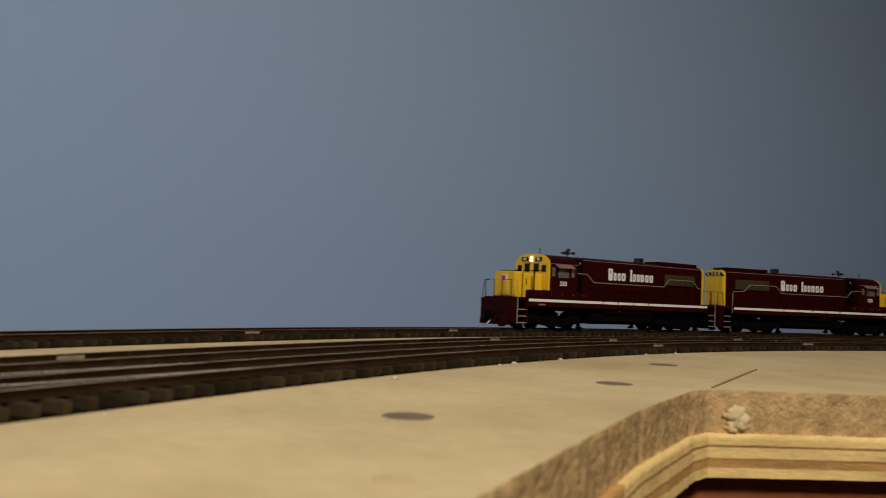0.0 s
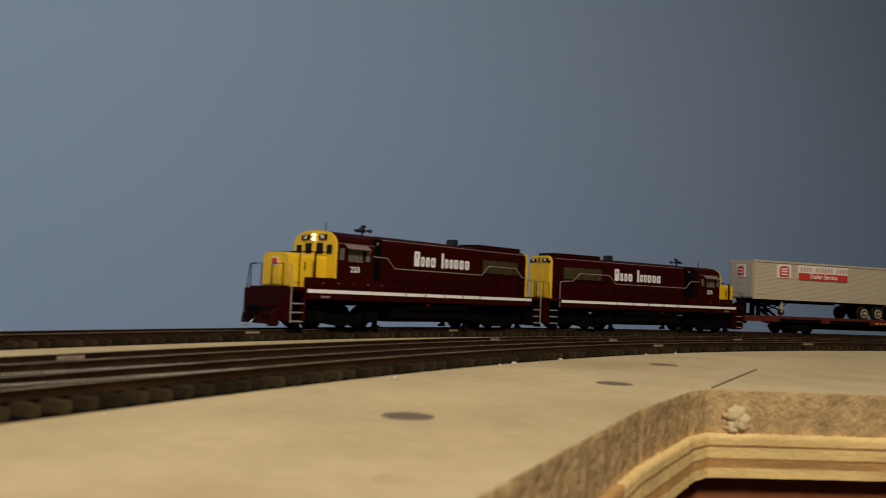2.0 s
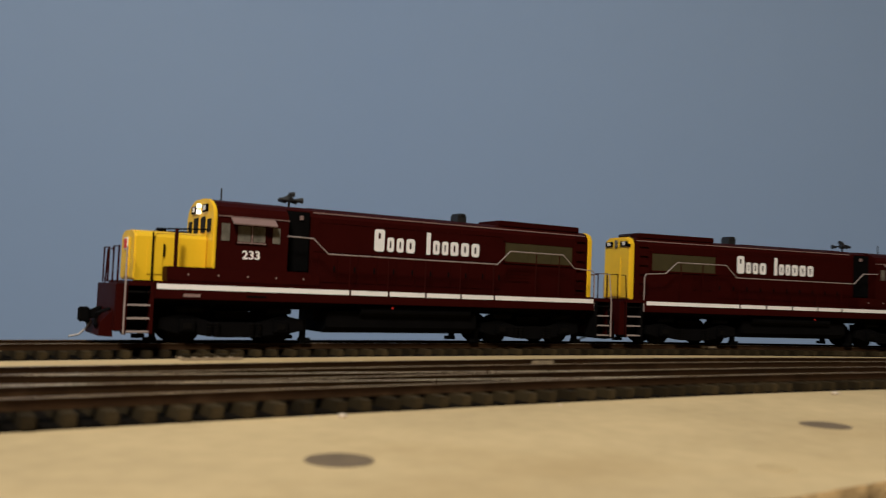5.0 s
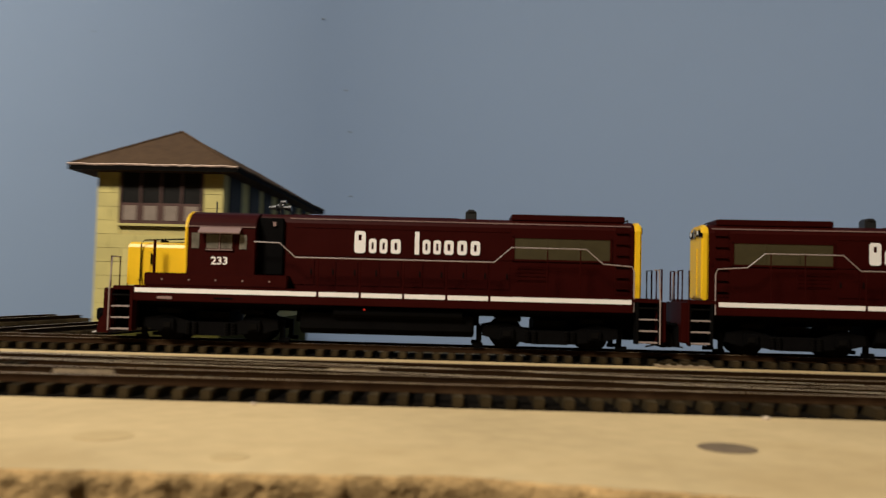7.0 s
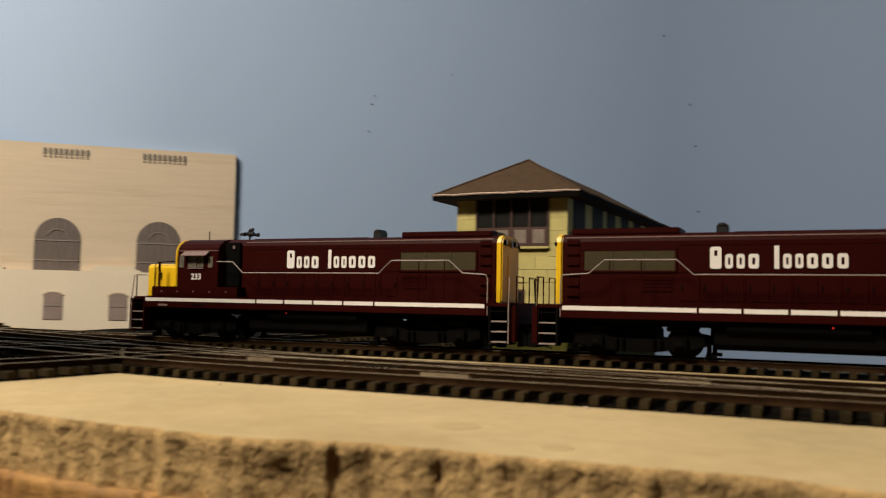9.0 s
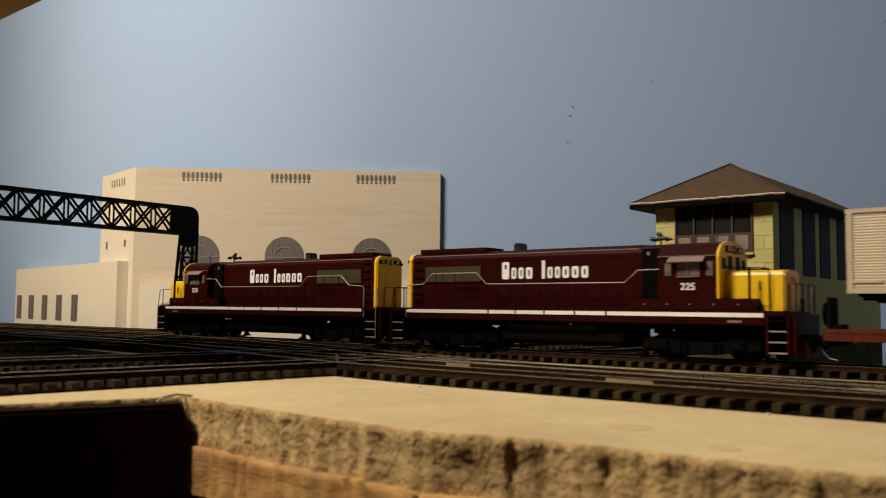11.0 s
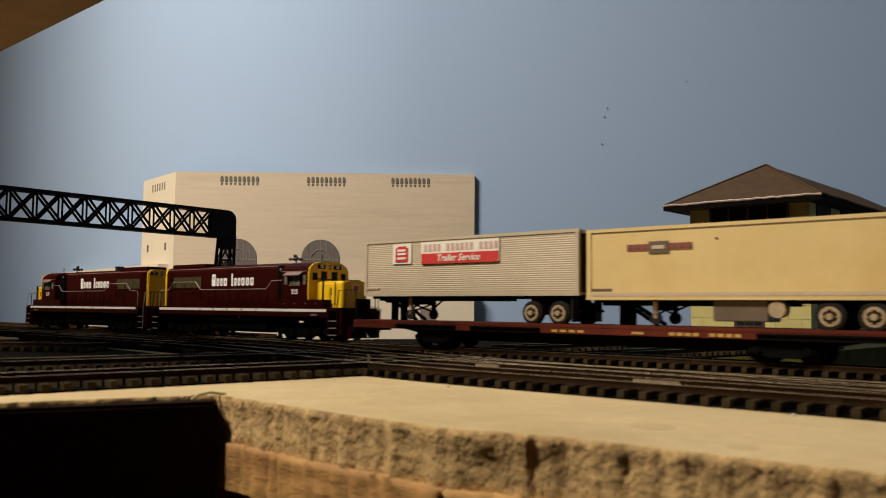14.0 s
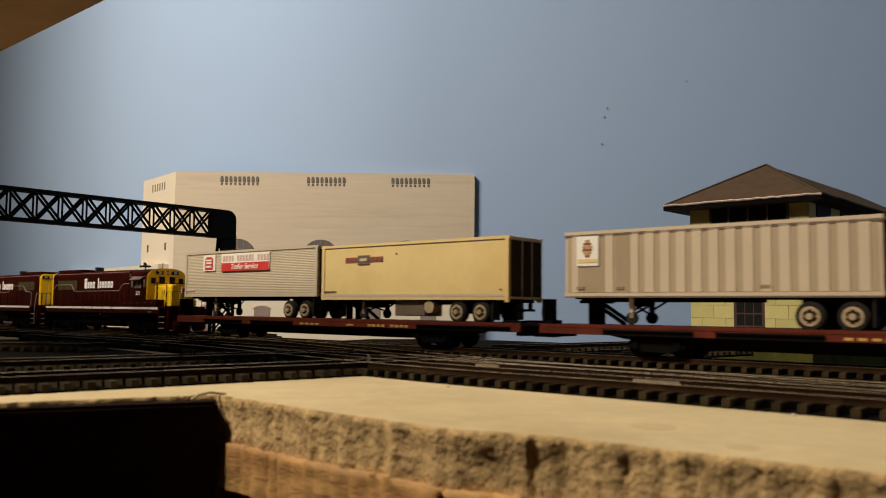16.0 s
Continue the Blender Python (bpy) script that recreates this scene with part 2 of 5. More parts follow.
def car_pose(s, c1, c2, turned=None):
    """Pose of a vehicle whose leading end is at s, with truck centres c1 and c2 behind it."""
    a, b = at(s + c1), at(s + c2)
    d = (b - a).normalized()
    o = a - d * c1
    m = Matrix.Translation((o.x, o.y, RAIL_Z)) @ Matrix.Rotation(math.atan2(d.y, d.x), 4, "Z")
    if turned:
        m = m @ Matrix.Translation((turned, 0, 0)) @ Matrix.Rotation(math.pi, 4, "Z")
    return m

# ---- the setting ----
# unseen room shell, its walls and ceiling dark to cut bounce light
tagged(mesh_object("floor", boxes((-3, 3, -3, 3.2, -1.15, -1.10)), M_FLOOR), "brown room floor under the layout", "floor", kind="structure")
tagged(mesh_object("ceiling", boxes((-3, 3, -3, 3.2, 1.42, 1.47)), M_WALL), "unseen room ceiling, kept dark to cut bounce light", "ceiling", kind="structure")
for nm, q in (("wall_south", (-3, 3, -3.05, -3, -1.1, 1.42)), ("wall_west", (-3.05, -3, -3, 3.2, -1.1, 1.42)), ("wall_east", (3, 3.05, -3, 3.2, -1.1, 1.42)), ("wall_north", (-3, 3, 3.2, 3.25, -1.1, 1.42))):
    tagged(mesh_object(nm, boxes(q), M_WALL), "unseen room wall, kept dark to cut bounce light", "wall", kind="structure")

# painted sky wall: a left run along the tracks, a run behind the plant, a wide cove, a right run
pts = [Vector((-1.55, 2.45))]
k0, kr = Vector((-.302, .937)), .6
tl = kr * math.tan(radians(25.2))
cc = k0 + Vector((1, 0)) * tl + Vector((0, 1)) * kr
for i in range(25):
    a = math.radians(-140.5 + 50.5 * i / 24)
    pts.append(cc + Vector((math.cos(a), math.sin(a))) * kr)
pts.append(Vector((.55, .937)))
for i in range(1, 33):
    a = math.radians(90 - 90 * i / 32)
    pts.append(Vector((.55 + .5 * math.cos(a), .437 + .5 * math.sin(a))))
pts += [Vector((1.05, -.6)), Vector((1.0, -2.6))]
bm = bmesh.new()
rows = []
for i, q in enumerate(pts):
    d = (pts[min(i + 1, len(pts) - 1)] - pts[max(i - 1, 0)]).normalized()
    nrm = Vector((-d.y, d.x))
    rows.append([bm.verts.new((*(q + nrm * k), z)) for k, z in ((0, -.6), (0, 1.42), (.02, 1.42), (.02, -.6))])
for q, w in zip(rows, rows[1:]):
    for k in range(4):
        bm.faces.new((q[k], q[(k + 1) % 4], w[(k + 1) % 4], w[k]))
for e_ in bm.edges:
    if abs(e_.verts[0].co.z - e_.verts[1].co.z) < 1e-6:
        e_.smooth = False
bm.faces.new(rows[0])
bm.faces.new(rows[-1][::-1])
tagged(mesh_object("backdrop", bm, M_SKY, smooth=True), "smooth sky-blue painted backdrop wall behind the layout", "backdrop", kind="structure")
# specks of dirt on the backdrop
bm = bmesh.new()
for x, z, r in ((.181, .2515, .0006), (.178, .2415, .0006), (.175, .211, .0006), (.270, .283, .0005), (.36, .178, .0008), (.355, .170, .0006)):
    disc(bm, (x, .9362, z), r, "y", .0005, 8)
for x, y, z in ((.580, .9355, .2745), (.5876, .9348, .2226), (.5912, .9345, .1412), (.5439, .9362, .3582)):
    disc(bm, (x, y, z), .0009, "y", .0006, 8)
tagged(mesh_object("wall_specks", bm, M_SPOT), "tiny dark specks on the blue backdrop", "speck", kind="stuff")

# table top of fibreboard with a rough sawn opening
HOLE = [(-.40, .085), (-.25, .152), (-.112, .217), (-.064, .243), (-.03, .208), (.002, .179), (.024, .169), (.045, .152), (.076, .129), (.104, .092), (.134, .057),
        (.174, .022), (.215, -.014), (.2535, -.0530), (.2585, -.0615), (.256, -.075), (.248, -.112), (.236, -.19), (.20, -.42), (-.40, -.42)]
BACK = [(-.58, -.10), (.20, -.095), (.31, -.032)] + [(.4 + .1 * i, -.032) for i in range(20)]
outer = [at(s, o).to_2d() for s, o in BACK] + [Vector((-.2, -1.6)), Vector((-1.5, -1.2)), Vector((-1.5, 1.2))]


def rough_loop(poly, step, amp, seed):
    out = []
    for i, q in enumerate(poly):
        a, b = Vector(q), Vector(poly[(i + 1) % len(poly)])
        n = max(1, int((b - a).length / step)) if amp else 1
        for k in range(n):
            c = a.lerp(b, k / n)
            if amp and k:
                w = amp if c.x < .12 else amp * .3
                p = Vector((c.x * 330, c.y * 330, seed))
                c += 1.3 * w * Vector((noise.noise(p), noise.noise(p + Vector((0, 0, 9)))))
            out.append(c)
    return out


hole = rough_loop(HOLE, .0012, .0010, 3)
bm = bmesh.new()
es = []
for loop in (hole, outer):
    vs = [bm.verts.new((q.x, q.y, 0)) for q in loop]
    es += [bm.edges.new((vs[i], vs[(i + 1) % len(vs)])) for i in range(len(vs))]
bmesh.ops.triangle_fill(bm, edges=es, use_beauty=True)
n = len(outer)
lo = [bm.verts.new((q.x, q.y, -.014)) for q in outer]
bm.verts.ensure_lookup_table()
tv = [bm.verts[len(hole) + i] for i in range(n)]
for i in range(n):
    j = (i + 1) % n
    bm.faces.new((tv[i], tv[j], lo[j], lo[i]))
table = tagged(mesh_object("table_top", bm, M_HOMA), "tan painted fibreboard layout top with a rough sawn opening", "layout table", kind="structure")


def wall_strip(name, poly, z_rows, amp, seed, mat, label):
    """An uneven cut face round the opening."""
    rnd = random.Random(seed)
    bm = bmesh.new()
    cols = []
    for i, q in enumerate(poly):
        d = (poly[(i + 1) % len(poly)] - poly[i - 1]).normalized()
        nrm = Vector((d.y, -d.x))
        col = []
        calm = 1. if q.x < .12 else max(.3, 1 - (q.x - .12) / .06)
        for k, z in enumerate(z_rows):
            big, fine = noise.noise(Vector((q.x * 260, q.y * 260, z * 200 * calm + seed))), noise.noise(Vector((q.x * 700, q.y * 700, z * 500 + seed)))
            if amp > .001:
                e = 0 if k == 0 else calm * (amp * (.5 * big + .55 * fine) + .0007 * max(0, .004 + z) / .004)
            else:
                e = calm * amp * (big + .5 * fine) + (.0016 if amp > .00045 else -.004)
            if z == -.0121:
                e = -.005
            col.append(bm.verts.new((q.x + nrm.x * e, q.y + nrm.y * e, z + (rnd.uniform(-1, 1) * amp * .4 if 0 < k < len(z_rows) - 1 else 0))))
        cols.append(col)
    for i in range(len(cols)):
        a, b = cols[i], cols[(i + 1) % len(cols)]
        for k in range(len(z_rows) - 1):
            f = bm.faces.new((a[k], b[k], b[k + 1], a[k + 1]))
            # beyond x .2 the second, paler material of a pair is used
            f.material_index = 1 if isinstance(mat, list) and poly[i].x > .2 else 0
    return tagged(mesh_object(name, bm, mat, table, smooth=True), label)


wall_strip("sawn_edge", hole, [0, -.0008, -.002, -.0035, -.005, -.0065, -.008, -.0095, -.011, -.0127], .00105, 5, M_HEDGE, "torn grey-brown fibreboard edge")
zz = -.0124
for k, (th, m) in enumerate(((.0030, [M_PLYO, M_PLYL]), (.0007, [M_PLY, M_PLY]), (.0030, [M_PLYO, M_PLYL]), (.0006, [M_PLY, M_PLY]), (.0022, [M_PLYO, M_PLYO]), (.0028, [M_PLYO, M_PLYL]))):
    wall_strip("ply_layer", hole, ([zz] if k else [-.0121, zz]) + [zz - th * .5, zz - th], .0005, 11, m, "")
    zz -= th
wall_strip("under_frame", hole, [-.0244, -.045, -.07, -.10], .0004, 31, M_REDWOOD, "red-brown timber under the plywood")
# near-black joist below the top, covering the left cut face
for a, b in (((-.40, .0835), (-.0635, .2405)),):
    a, b = Vector(a), Vector(b)
    d = (b - a)
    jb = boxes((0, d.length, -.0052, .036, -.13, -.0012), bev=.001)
    ob = tagged(mesh_object("joist", jb, M_JOIST), "near-black timber joist under the layout top", "joist", "joists under the top", "structure")
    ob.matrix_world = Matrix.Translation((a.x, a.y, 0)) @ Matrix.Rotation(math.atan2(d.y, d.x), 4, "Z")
# filled screw holes
for x, y, r in ((.2074, .0412, .0052), (.272, -.0393, .0055), (.3446, -.1008, .0058), (.1300, .1198, .0051), (.153, .0575, .0030), (.0455, .186, .0050), (.0554, .1585, .0030)):
    bm = bmesh.new()
    disc(bm, (0, 0, 0), r, "z", .00004, 18)
    ob = tagged(mesh_object("screw_hole", bm, M_SPOT if r > .005 else M_STAIN), "dark filled screw hole in the tan fibreboard", "screw hole", "screw holes in the top", "structure")
    ob.location = (x, y, .00004)
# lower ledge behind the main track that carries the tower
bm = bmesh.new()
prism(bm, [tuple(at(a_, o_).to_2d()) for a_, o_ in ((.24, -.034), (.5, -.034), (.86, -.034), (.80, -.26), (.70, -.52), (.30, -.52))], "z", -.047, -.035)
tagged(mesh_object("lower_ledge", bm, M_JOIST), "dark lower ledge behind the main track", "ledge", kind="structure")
# ground of the junction behind the main track, and of the yard throat, shade put into its near-black
for nm, lab, poly in (("rear_board", "dark board carrying the junction behind the main, train shade put into its colour", [tuple(at(.30, -.034).to_2d()), (-.11, .600), (-.06, .705), (-.01, .722), (.05, .705), (.11, .655), (.166, .604), tuple(at(.53, -.034).to_2d())]),):
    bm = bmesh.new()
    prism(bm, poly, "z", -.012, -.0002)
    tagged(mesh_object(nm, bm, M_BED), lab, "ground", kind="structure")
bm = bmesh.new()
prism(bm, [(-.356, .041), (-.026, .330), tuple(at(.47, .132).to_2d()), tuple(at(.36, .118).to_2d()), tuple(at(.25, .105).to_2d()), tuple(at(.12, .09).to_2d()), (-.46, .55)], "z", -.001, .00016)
tagged(mesh_object("yard_dark_sheet", bm, M_BED), "dark ground between the yard tracks, shade put into its colour", "ground", kind="structure")
# a pencil-dark crack
bm = bmesh.new()
tube(bm, [(.262, -.066, .0002), (.2948, -.0988, .0003), (.3276, -.1316, .0002)], .0003, 5)
tagged(mesh_object("crack", bm, M_SPOT), "thin dark crack in the fibreboard top", "crack", kind="structure")
# a loose torn tuft at the corner of the opening
bm = bmesh.new()
tube(bm, [(-.061, .2425, .0002), (-.0648, .2400, .0009), (-.0675, .2375, .0004), (-.0690, .2358, -.0008)], .0004, 6)
tagged(mesh_object("splinter", bm, M_HOMA), "torn fibre tuft hanging off the fibreboard corner", "splinter")
# a knot of filler in the inner corner
bm = bmesh.new()
for c_, r_ in (((.2572, -.0705, -.0068), (.0018, .0036, .0026)), ((.2568, -.0722, -.0092), (.0017, .0032, .0028)), ((.2572, -.0698, -.0104), (.0016, .0026, .0022))):
    got = bmesh.ops.create_icosphere(bm, subdivisions=3, radius=1)["verts"]
    for v in got:
        n_ = 1 + .45 * noise.noise(v.co * 2.4 + Vector(c_) * 900) + .25 * noise.noise(v.co * 6)
        v.co = Vector(c_) + Vector((v.co.x * r_[0], v.co.y * r_[1], v.co.z * r_[2])) * n_
tagged(mesh_object("filler_lump", bm, M_HOMA, smooth=True), "pale lump of filler in the sawn corner", "filler")

# low edge of the upper deck, on a post, over the left end
ob = tagged(mesh_object("upper_deck", boxes((0, .52, 0, .12, 0, .018), bev=.002), M_SHELF), "tan painted underside of the upper layout deck", "upper deck", kind="structure")
ob.matrix_world = Matrix.Translation((-.1015, .3535, .1763)) @ Matrix.Rotation(radians(138), 4, "Z")
part("deck_post", boxes((.44, .47, .05, .08, -.175, .0)), M_JOIST, ob)

# ---- tracks ----


def sweep_rail(bm, line, prof, mi_top):
    rows = []
    for i, q in enumerate(line):
        d = (line[min(i + 1, len(line) - 1)] - line[max(i - 1, 0)]).normalized()
        nrm = Vector((-d.y, d.x, 0))
        rows.append([bm.verts.new((q.x + nrm.x * a, q.y + nrm.y * a, z)) for a, z in prof])
    for q, w in zip(rows, rows[1:]):
        for k in range(len(prof)):
            j = (k + 1) % len(prof)
            f = bm.faces.new((q[k], q[j], w[j], w[k]))
            f.material_index = 1 if k == mi_top else 0
    bm.faces.new(rows[0])
    bm.faces.new(rows[-1][::-1])


PROFILE = [(-.0010, .0026), (.0010, .0026), (.0010, .0028), (.0004, .0030), (.0004, .0039), (.0006, .0041), (.0006, .0046), (-.0006, .0046), (-.0006, .0041), (-.0004, .0039), (-.0004, .0030), (-.0010, .0028)]
tie_bm = boxes((-.0012, .0012, -.0150, .0150, .0002, .0026), bev=.0002)
tie_ob = mesh_object("tie", tie_bm, M_TIE)
TIE = tie_ob.data
bpy.data.objects.remove(tie_ob)
GAUGE = .00855
BED_Z = [.0003]


def railway(name, label, line, near, skip=None):
    """Two rails and a row of ties along line (points every few mm). near: piece range kept apart."""
    tr = thing(name, label, "railway track", "model railway tracks", "structure")
    bm = bmesh.new()
    # near-black strip so the gaps between ties come out dark
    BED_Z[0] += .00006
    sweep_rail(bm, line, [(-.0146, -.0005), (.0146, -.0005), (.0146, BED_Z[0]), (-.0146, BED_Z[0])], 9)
    part("under_tie_strip", bm, M_BED, tr, "dark strip under the ties")
    for side in (-1, 1):
        bm = bmesh.new()
        pl = []
        for i, q in enumerate(line):
            d = (line[min(i + 1, len(line) - 1)] - line[max(i - 1, 0)]).normalized()
            pl.append(q + Vector((-d.y, d.x, 0)) * GAUGE * side)
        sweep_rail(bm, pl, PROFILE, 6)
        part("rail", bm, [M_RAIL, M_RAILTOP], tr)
    cum = [0]
    for a, b in zip(line, line[1:]):
        cum.append(cum[-1] + (b - a).length)
    rnd = random.Random(len(line))
    far, count, dist = [], 0, 0.
    while dist < cum[-1]:
        i = min(max(int(np.searchsorted(cum, dist)), 1), len(line) - 1)
        a, b = line[i - 1], line[i]
        k = (dist - cum[i - 1]) / max(1e-9, cum[i] - cum[i - 1])
        q = a.lerp(b, k)
        m = Matrix.Translation(q) @ Matrix.Rotation(math.atan2((b - a).y, (b - a).x) + rnd.uniform(-.03, .03), 4, "Z") @ Matrix.Translation((0, rnd.uniform(-.0004, .0004), 0))
        if near[0] <= dist <= near[1] and count < 290:
            t = new("tie", TIE)
            t.parent = tr
            t.matrix_local = m
            count += 1
        else:
            far.append(m)
        dist += .0062
    if far:
        verts, faces = [], []
        base = [v.co.copy() for v in TIE.vertices]
        polys = [tuple(pg.vertices) for pg in TIE.polygons]
        for m in far:
            o = len(verts)
            verts += [tuple(m @ c) for c in base]
            faces += [tuple(o + j for j in pg) for pg in polys]
        me = bpy.data.meshes.new("far_ties")
        me.from_pydata(verts, [], faces)
        me.materials.append(M_TIE)
        ob = new("far_ties", me)
        ob.parent = tr
        ob["kind"] = "stuff"
    return tr


def line_off(s0, s1, off):
    n = int((s1 - s0) / .008)
    out = []
    for i in range(n + 1):
        s = s0 + (s1 - s0) * i / n
        q = at(s, off(s) if callable(off) else off)
        out.append(q)
    return out


def ease(a, b, s0, s1):
    def f(s):
        k = min(1, max(0, (s - s0) / (s1 - s0)))
        k = k * k * (3 - 2 * k)
        return a + (b - a) * k
    return f


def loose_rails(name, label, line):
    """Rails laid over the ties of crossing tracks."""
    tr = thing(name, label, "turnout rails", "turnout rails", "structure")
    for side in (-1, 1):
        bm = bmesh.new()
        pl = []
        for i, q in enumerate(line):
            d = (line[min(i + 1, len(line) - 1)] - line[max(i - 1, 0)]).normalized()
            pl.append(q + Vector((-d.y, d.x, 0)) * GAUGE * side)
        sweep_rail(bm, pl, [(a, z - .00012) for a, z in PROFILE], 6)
        part("rail", bm, [M_RAIL, M_RAILTOP_LIT], tr)
    n = len(line)
    for k in range(0, n, 3):
        q = line[k]
        d = (line[min(k + 1, n - 1)] - line[max(k - 1, 0)]).normalized()
        t = new("long_tie", TIE)
        t.parent = tr
        t.matrix_local = Matrix.Translation((q.x, q.y, -.00015)) @ Matrix.Rotation(math.atan2(d.y, d.x), 4, "Z")


def tracks():
    loose_rails("turnout", "worn brown crossover rails between two tracks", line_off(.16, .66, ease(.0, .0885, .20, .62)))
    loose_rails("turnout", "worn brown crossover rails between two tracks", line_off(.02, .50, ease(.064, .0, .06, .46)))
    loose_rails("turnout", "worn brown crossover rails between two tracks", line_off(.52, .98, ease(.0885, .1262, .55, .95)))
    railway("main_track", "brown-tied main track that the train runs on", line_off(-.58, 2.3, 0), (.75, 2.3))
    railway("passing_track", "second brown-tied track beside the main", line_off(-.58, 2.3, ease(.062, .0885, .1, .62)), (.8, 2.2))
    railway("near_track", "brown-tied track nearest the aisle", line_off(.15, 1.9, ease(.0889, .1262, .30, .58)), (.2, 1.6))
    railway("rear_track", "brown-tied siding behind the main", line_off(-.58, .22, -.052), (.1, .8))
    d, c = Vector((.745, .667, 0)).normalized(), Vector((-.0435, .3215, 0))
    railway("branch_track", "dark-tied track crossing at right angles", [c + d * (-.42 + .008 * i) for i in range(64)], (.1, .5))
    c2 = c + Vector((-.05, .052, 0))
    for k, a, b in ((c, .172, .302), (c2, .172, .352)):
        n = int((b - a) / .008)
        railway("junction_track", "dark-tied track leading away behind the main", [k + d * (a + .008 * i) for i in range(n)], (0, .2))
    railway("yard_track", "dark-tied yard track under the upper deck", [Vector((-.40, .481, 0)).lerp(Vector((-.185, .464, 0)), i / 24) for i in range(25)], (0, .5))
    railway("branch_track", "dark-tied track crossing at right angles", [c2 + d * (-.42 + .008 * i) for i in range(64)], (.1, .5))
    # crumbs of fibre and ballast along the aisle side
    rnd = random.Random(21)
    bm = bmesh.new()
    for k in range(20):
        q = at(rnd.uniform(.35, 1.25), .1262 + .0165 + rnd.random() ** 2 * .006)
        r = rnd.uniform(.0004, .0011)
        m = Matrix.Translation((q.x, q.y, r * .35)) @ Matrix.Rotation(rnd.uniform(0, 6), 4, "Z") @ Matrix.Diagonal((r * rnd.uniform(.7, 1.5), r, r * .6, 1))
        bmesh.ops.create_icosphere(bm, subdivisions=1, radius=1, matrix=m)
    tagged(mesh_object("crumbs", bm, M_PLANT), "pale crumbs scattered along the track edge", "crumbs", kind="stuff")
    # joiners and switch plates
    fit = thing("rail_fittings", "pale rail joiners and switch plates on the rails", "rail fittings", "", "structure")
    for s, o, half in ((1.05, .0086, .006), (1.20, .0086, .005), (1.145, .080, .005), (1.235, .097, .005), (1.375, .097, .006), (1.215, .1348, .006), (1.395, .1348, .007), (.63, .1176, .011),
                       (.695, .097, .010), (.55, .0971, .008), (.48, .080, .007), (.90, .080, .006)):
        m = Matrix.Translation(at(s, o)) @ Matrix.Rotation(heading(s), 4, "Z")
        ob = part("joiner", boxes((-half * .7, half * .7, -.0010, .0010, .0030, .0041), bev=.0001), M_JOINER, fit)
        ob.matrix_local = m
    for s, o in ((.49, .108), (.435, .052), (.44, .118), (.55, .060), (.60, .105), (.31, .098), (.36, .062), (.66, .128), (.80, .045)):
        m = Matrix.Translation(at(s, o)) @ Matrix.Rotation(heading(s), 4, "Z")
        pl_ = part("switch_plate", boxes((-.009, .009, -.0030, .0030, .0024, .0032), bev=.0001), M_JOINER, fit)
        pl_.matrix_local = m
        for k in range(5):
            part("slide_block", boxes((-.008 + .0036 * k, -.0062 + .0036 * k, -.0026, .0026, .0030, .0041)), M_TIE, pl_)
    q = at(.505, .117)
    post = part("pin", boxes((-.0006, .0006, -.0006, .0006, .0015, .0062)), M_JOINER, fit)
    post.location = q



# ---- buildings ----


def arch(bm, cx, half, z0, z1, y0, y1):
    r = half
    pts = [(cx - half, z0), (cx + half, z0)] + [(cx + r * math.cos(a), z1 - r + r * math.sin(a)) for a in [math.pi * k / 14 for k in range(15)]]
    return prism(bm, pts, "y", y0, y1)


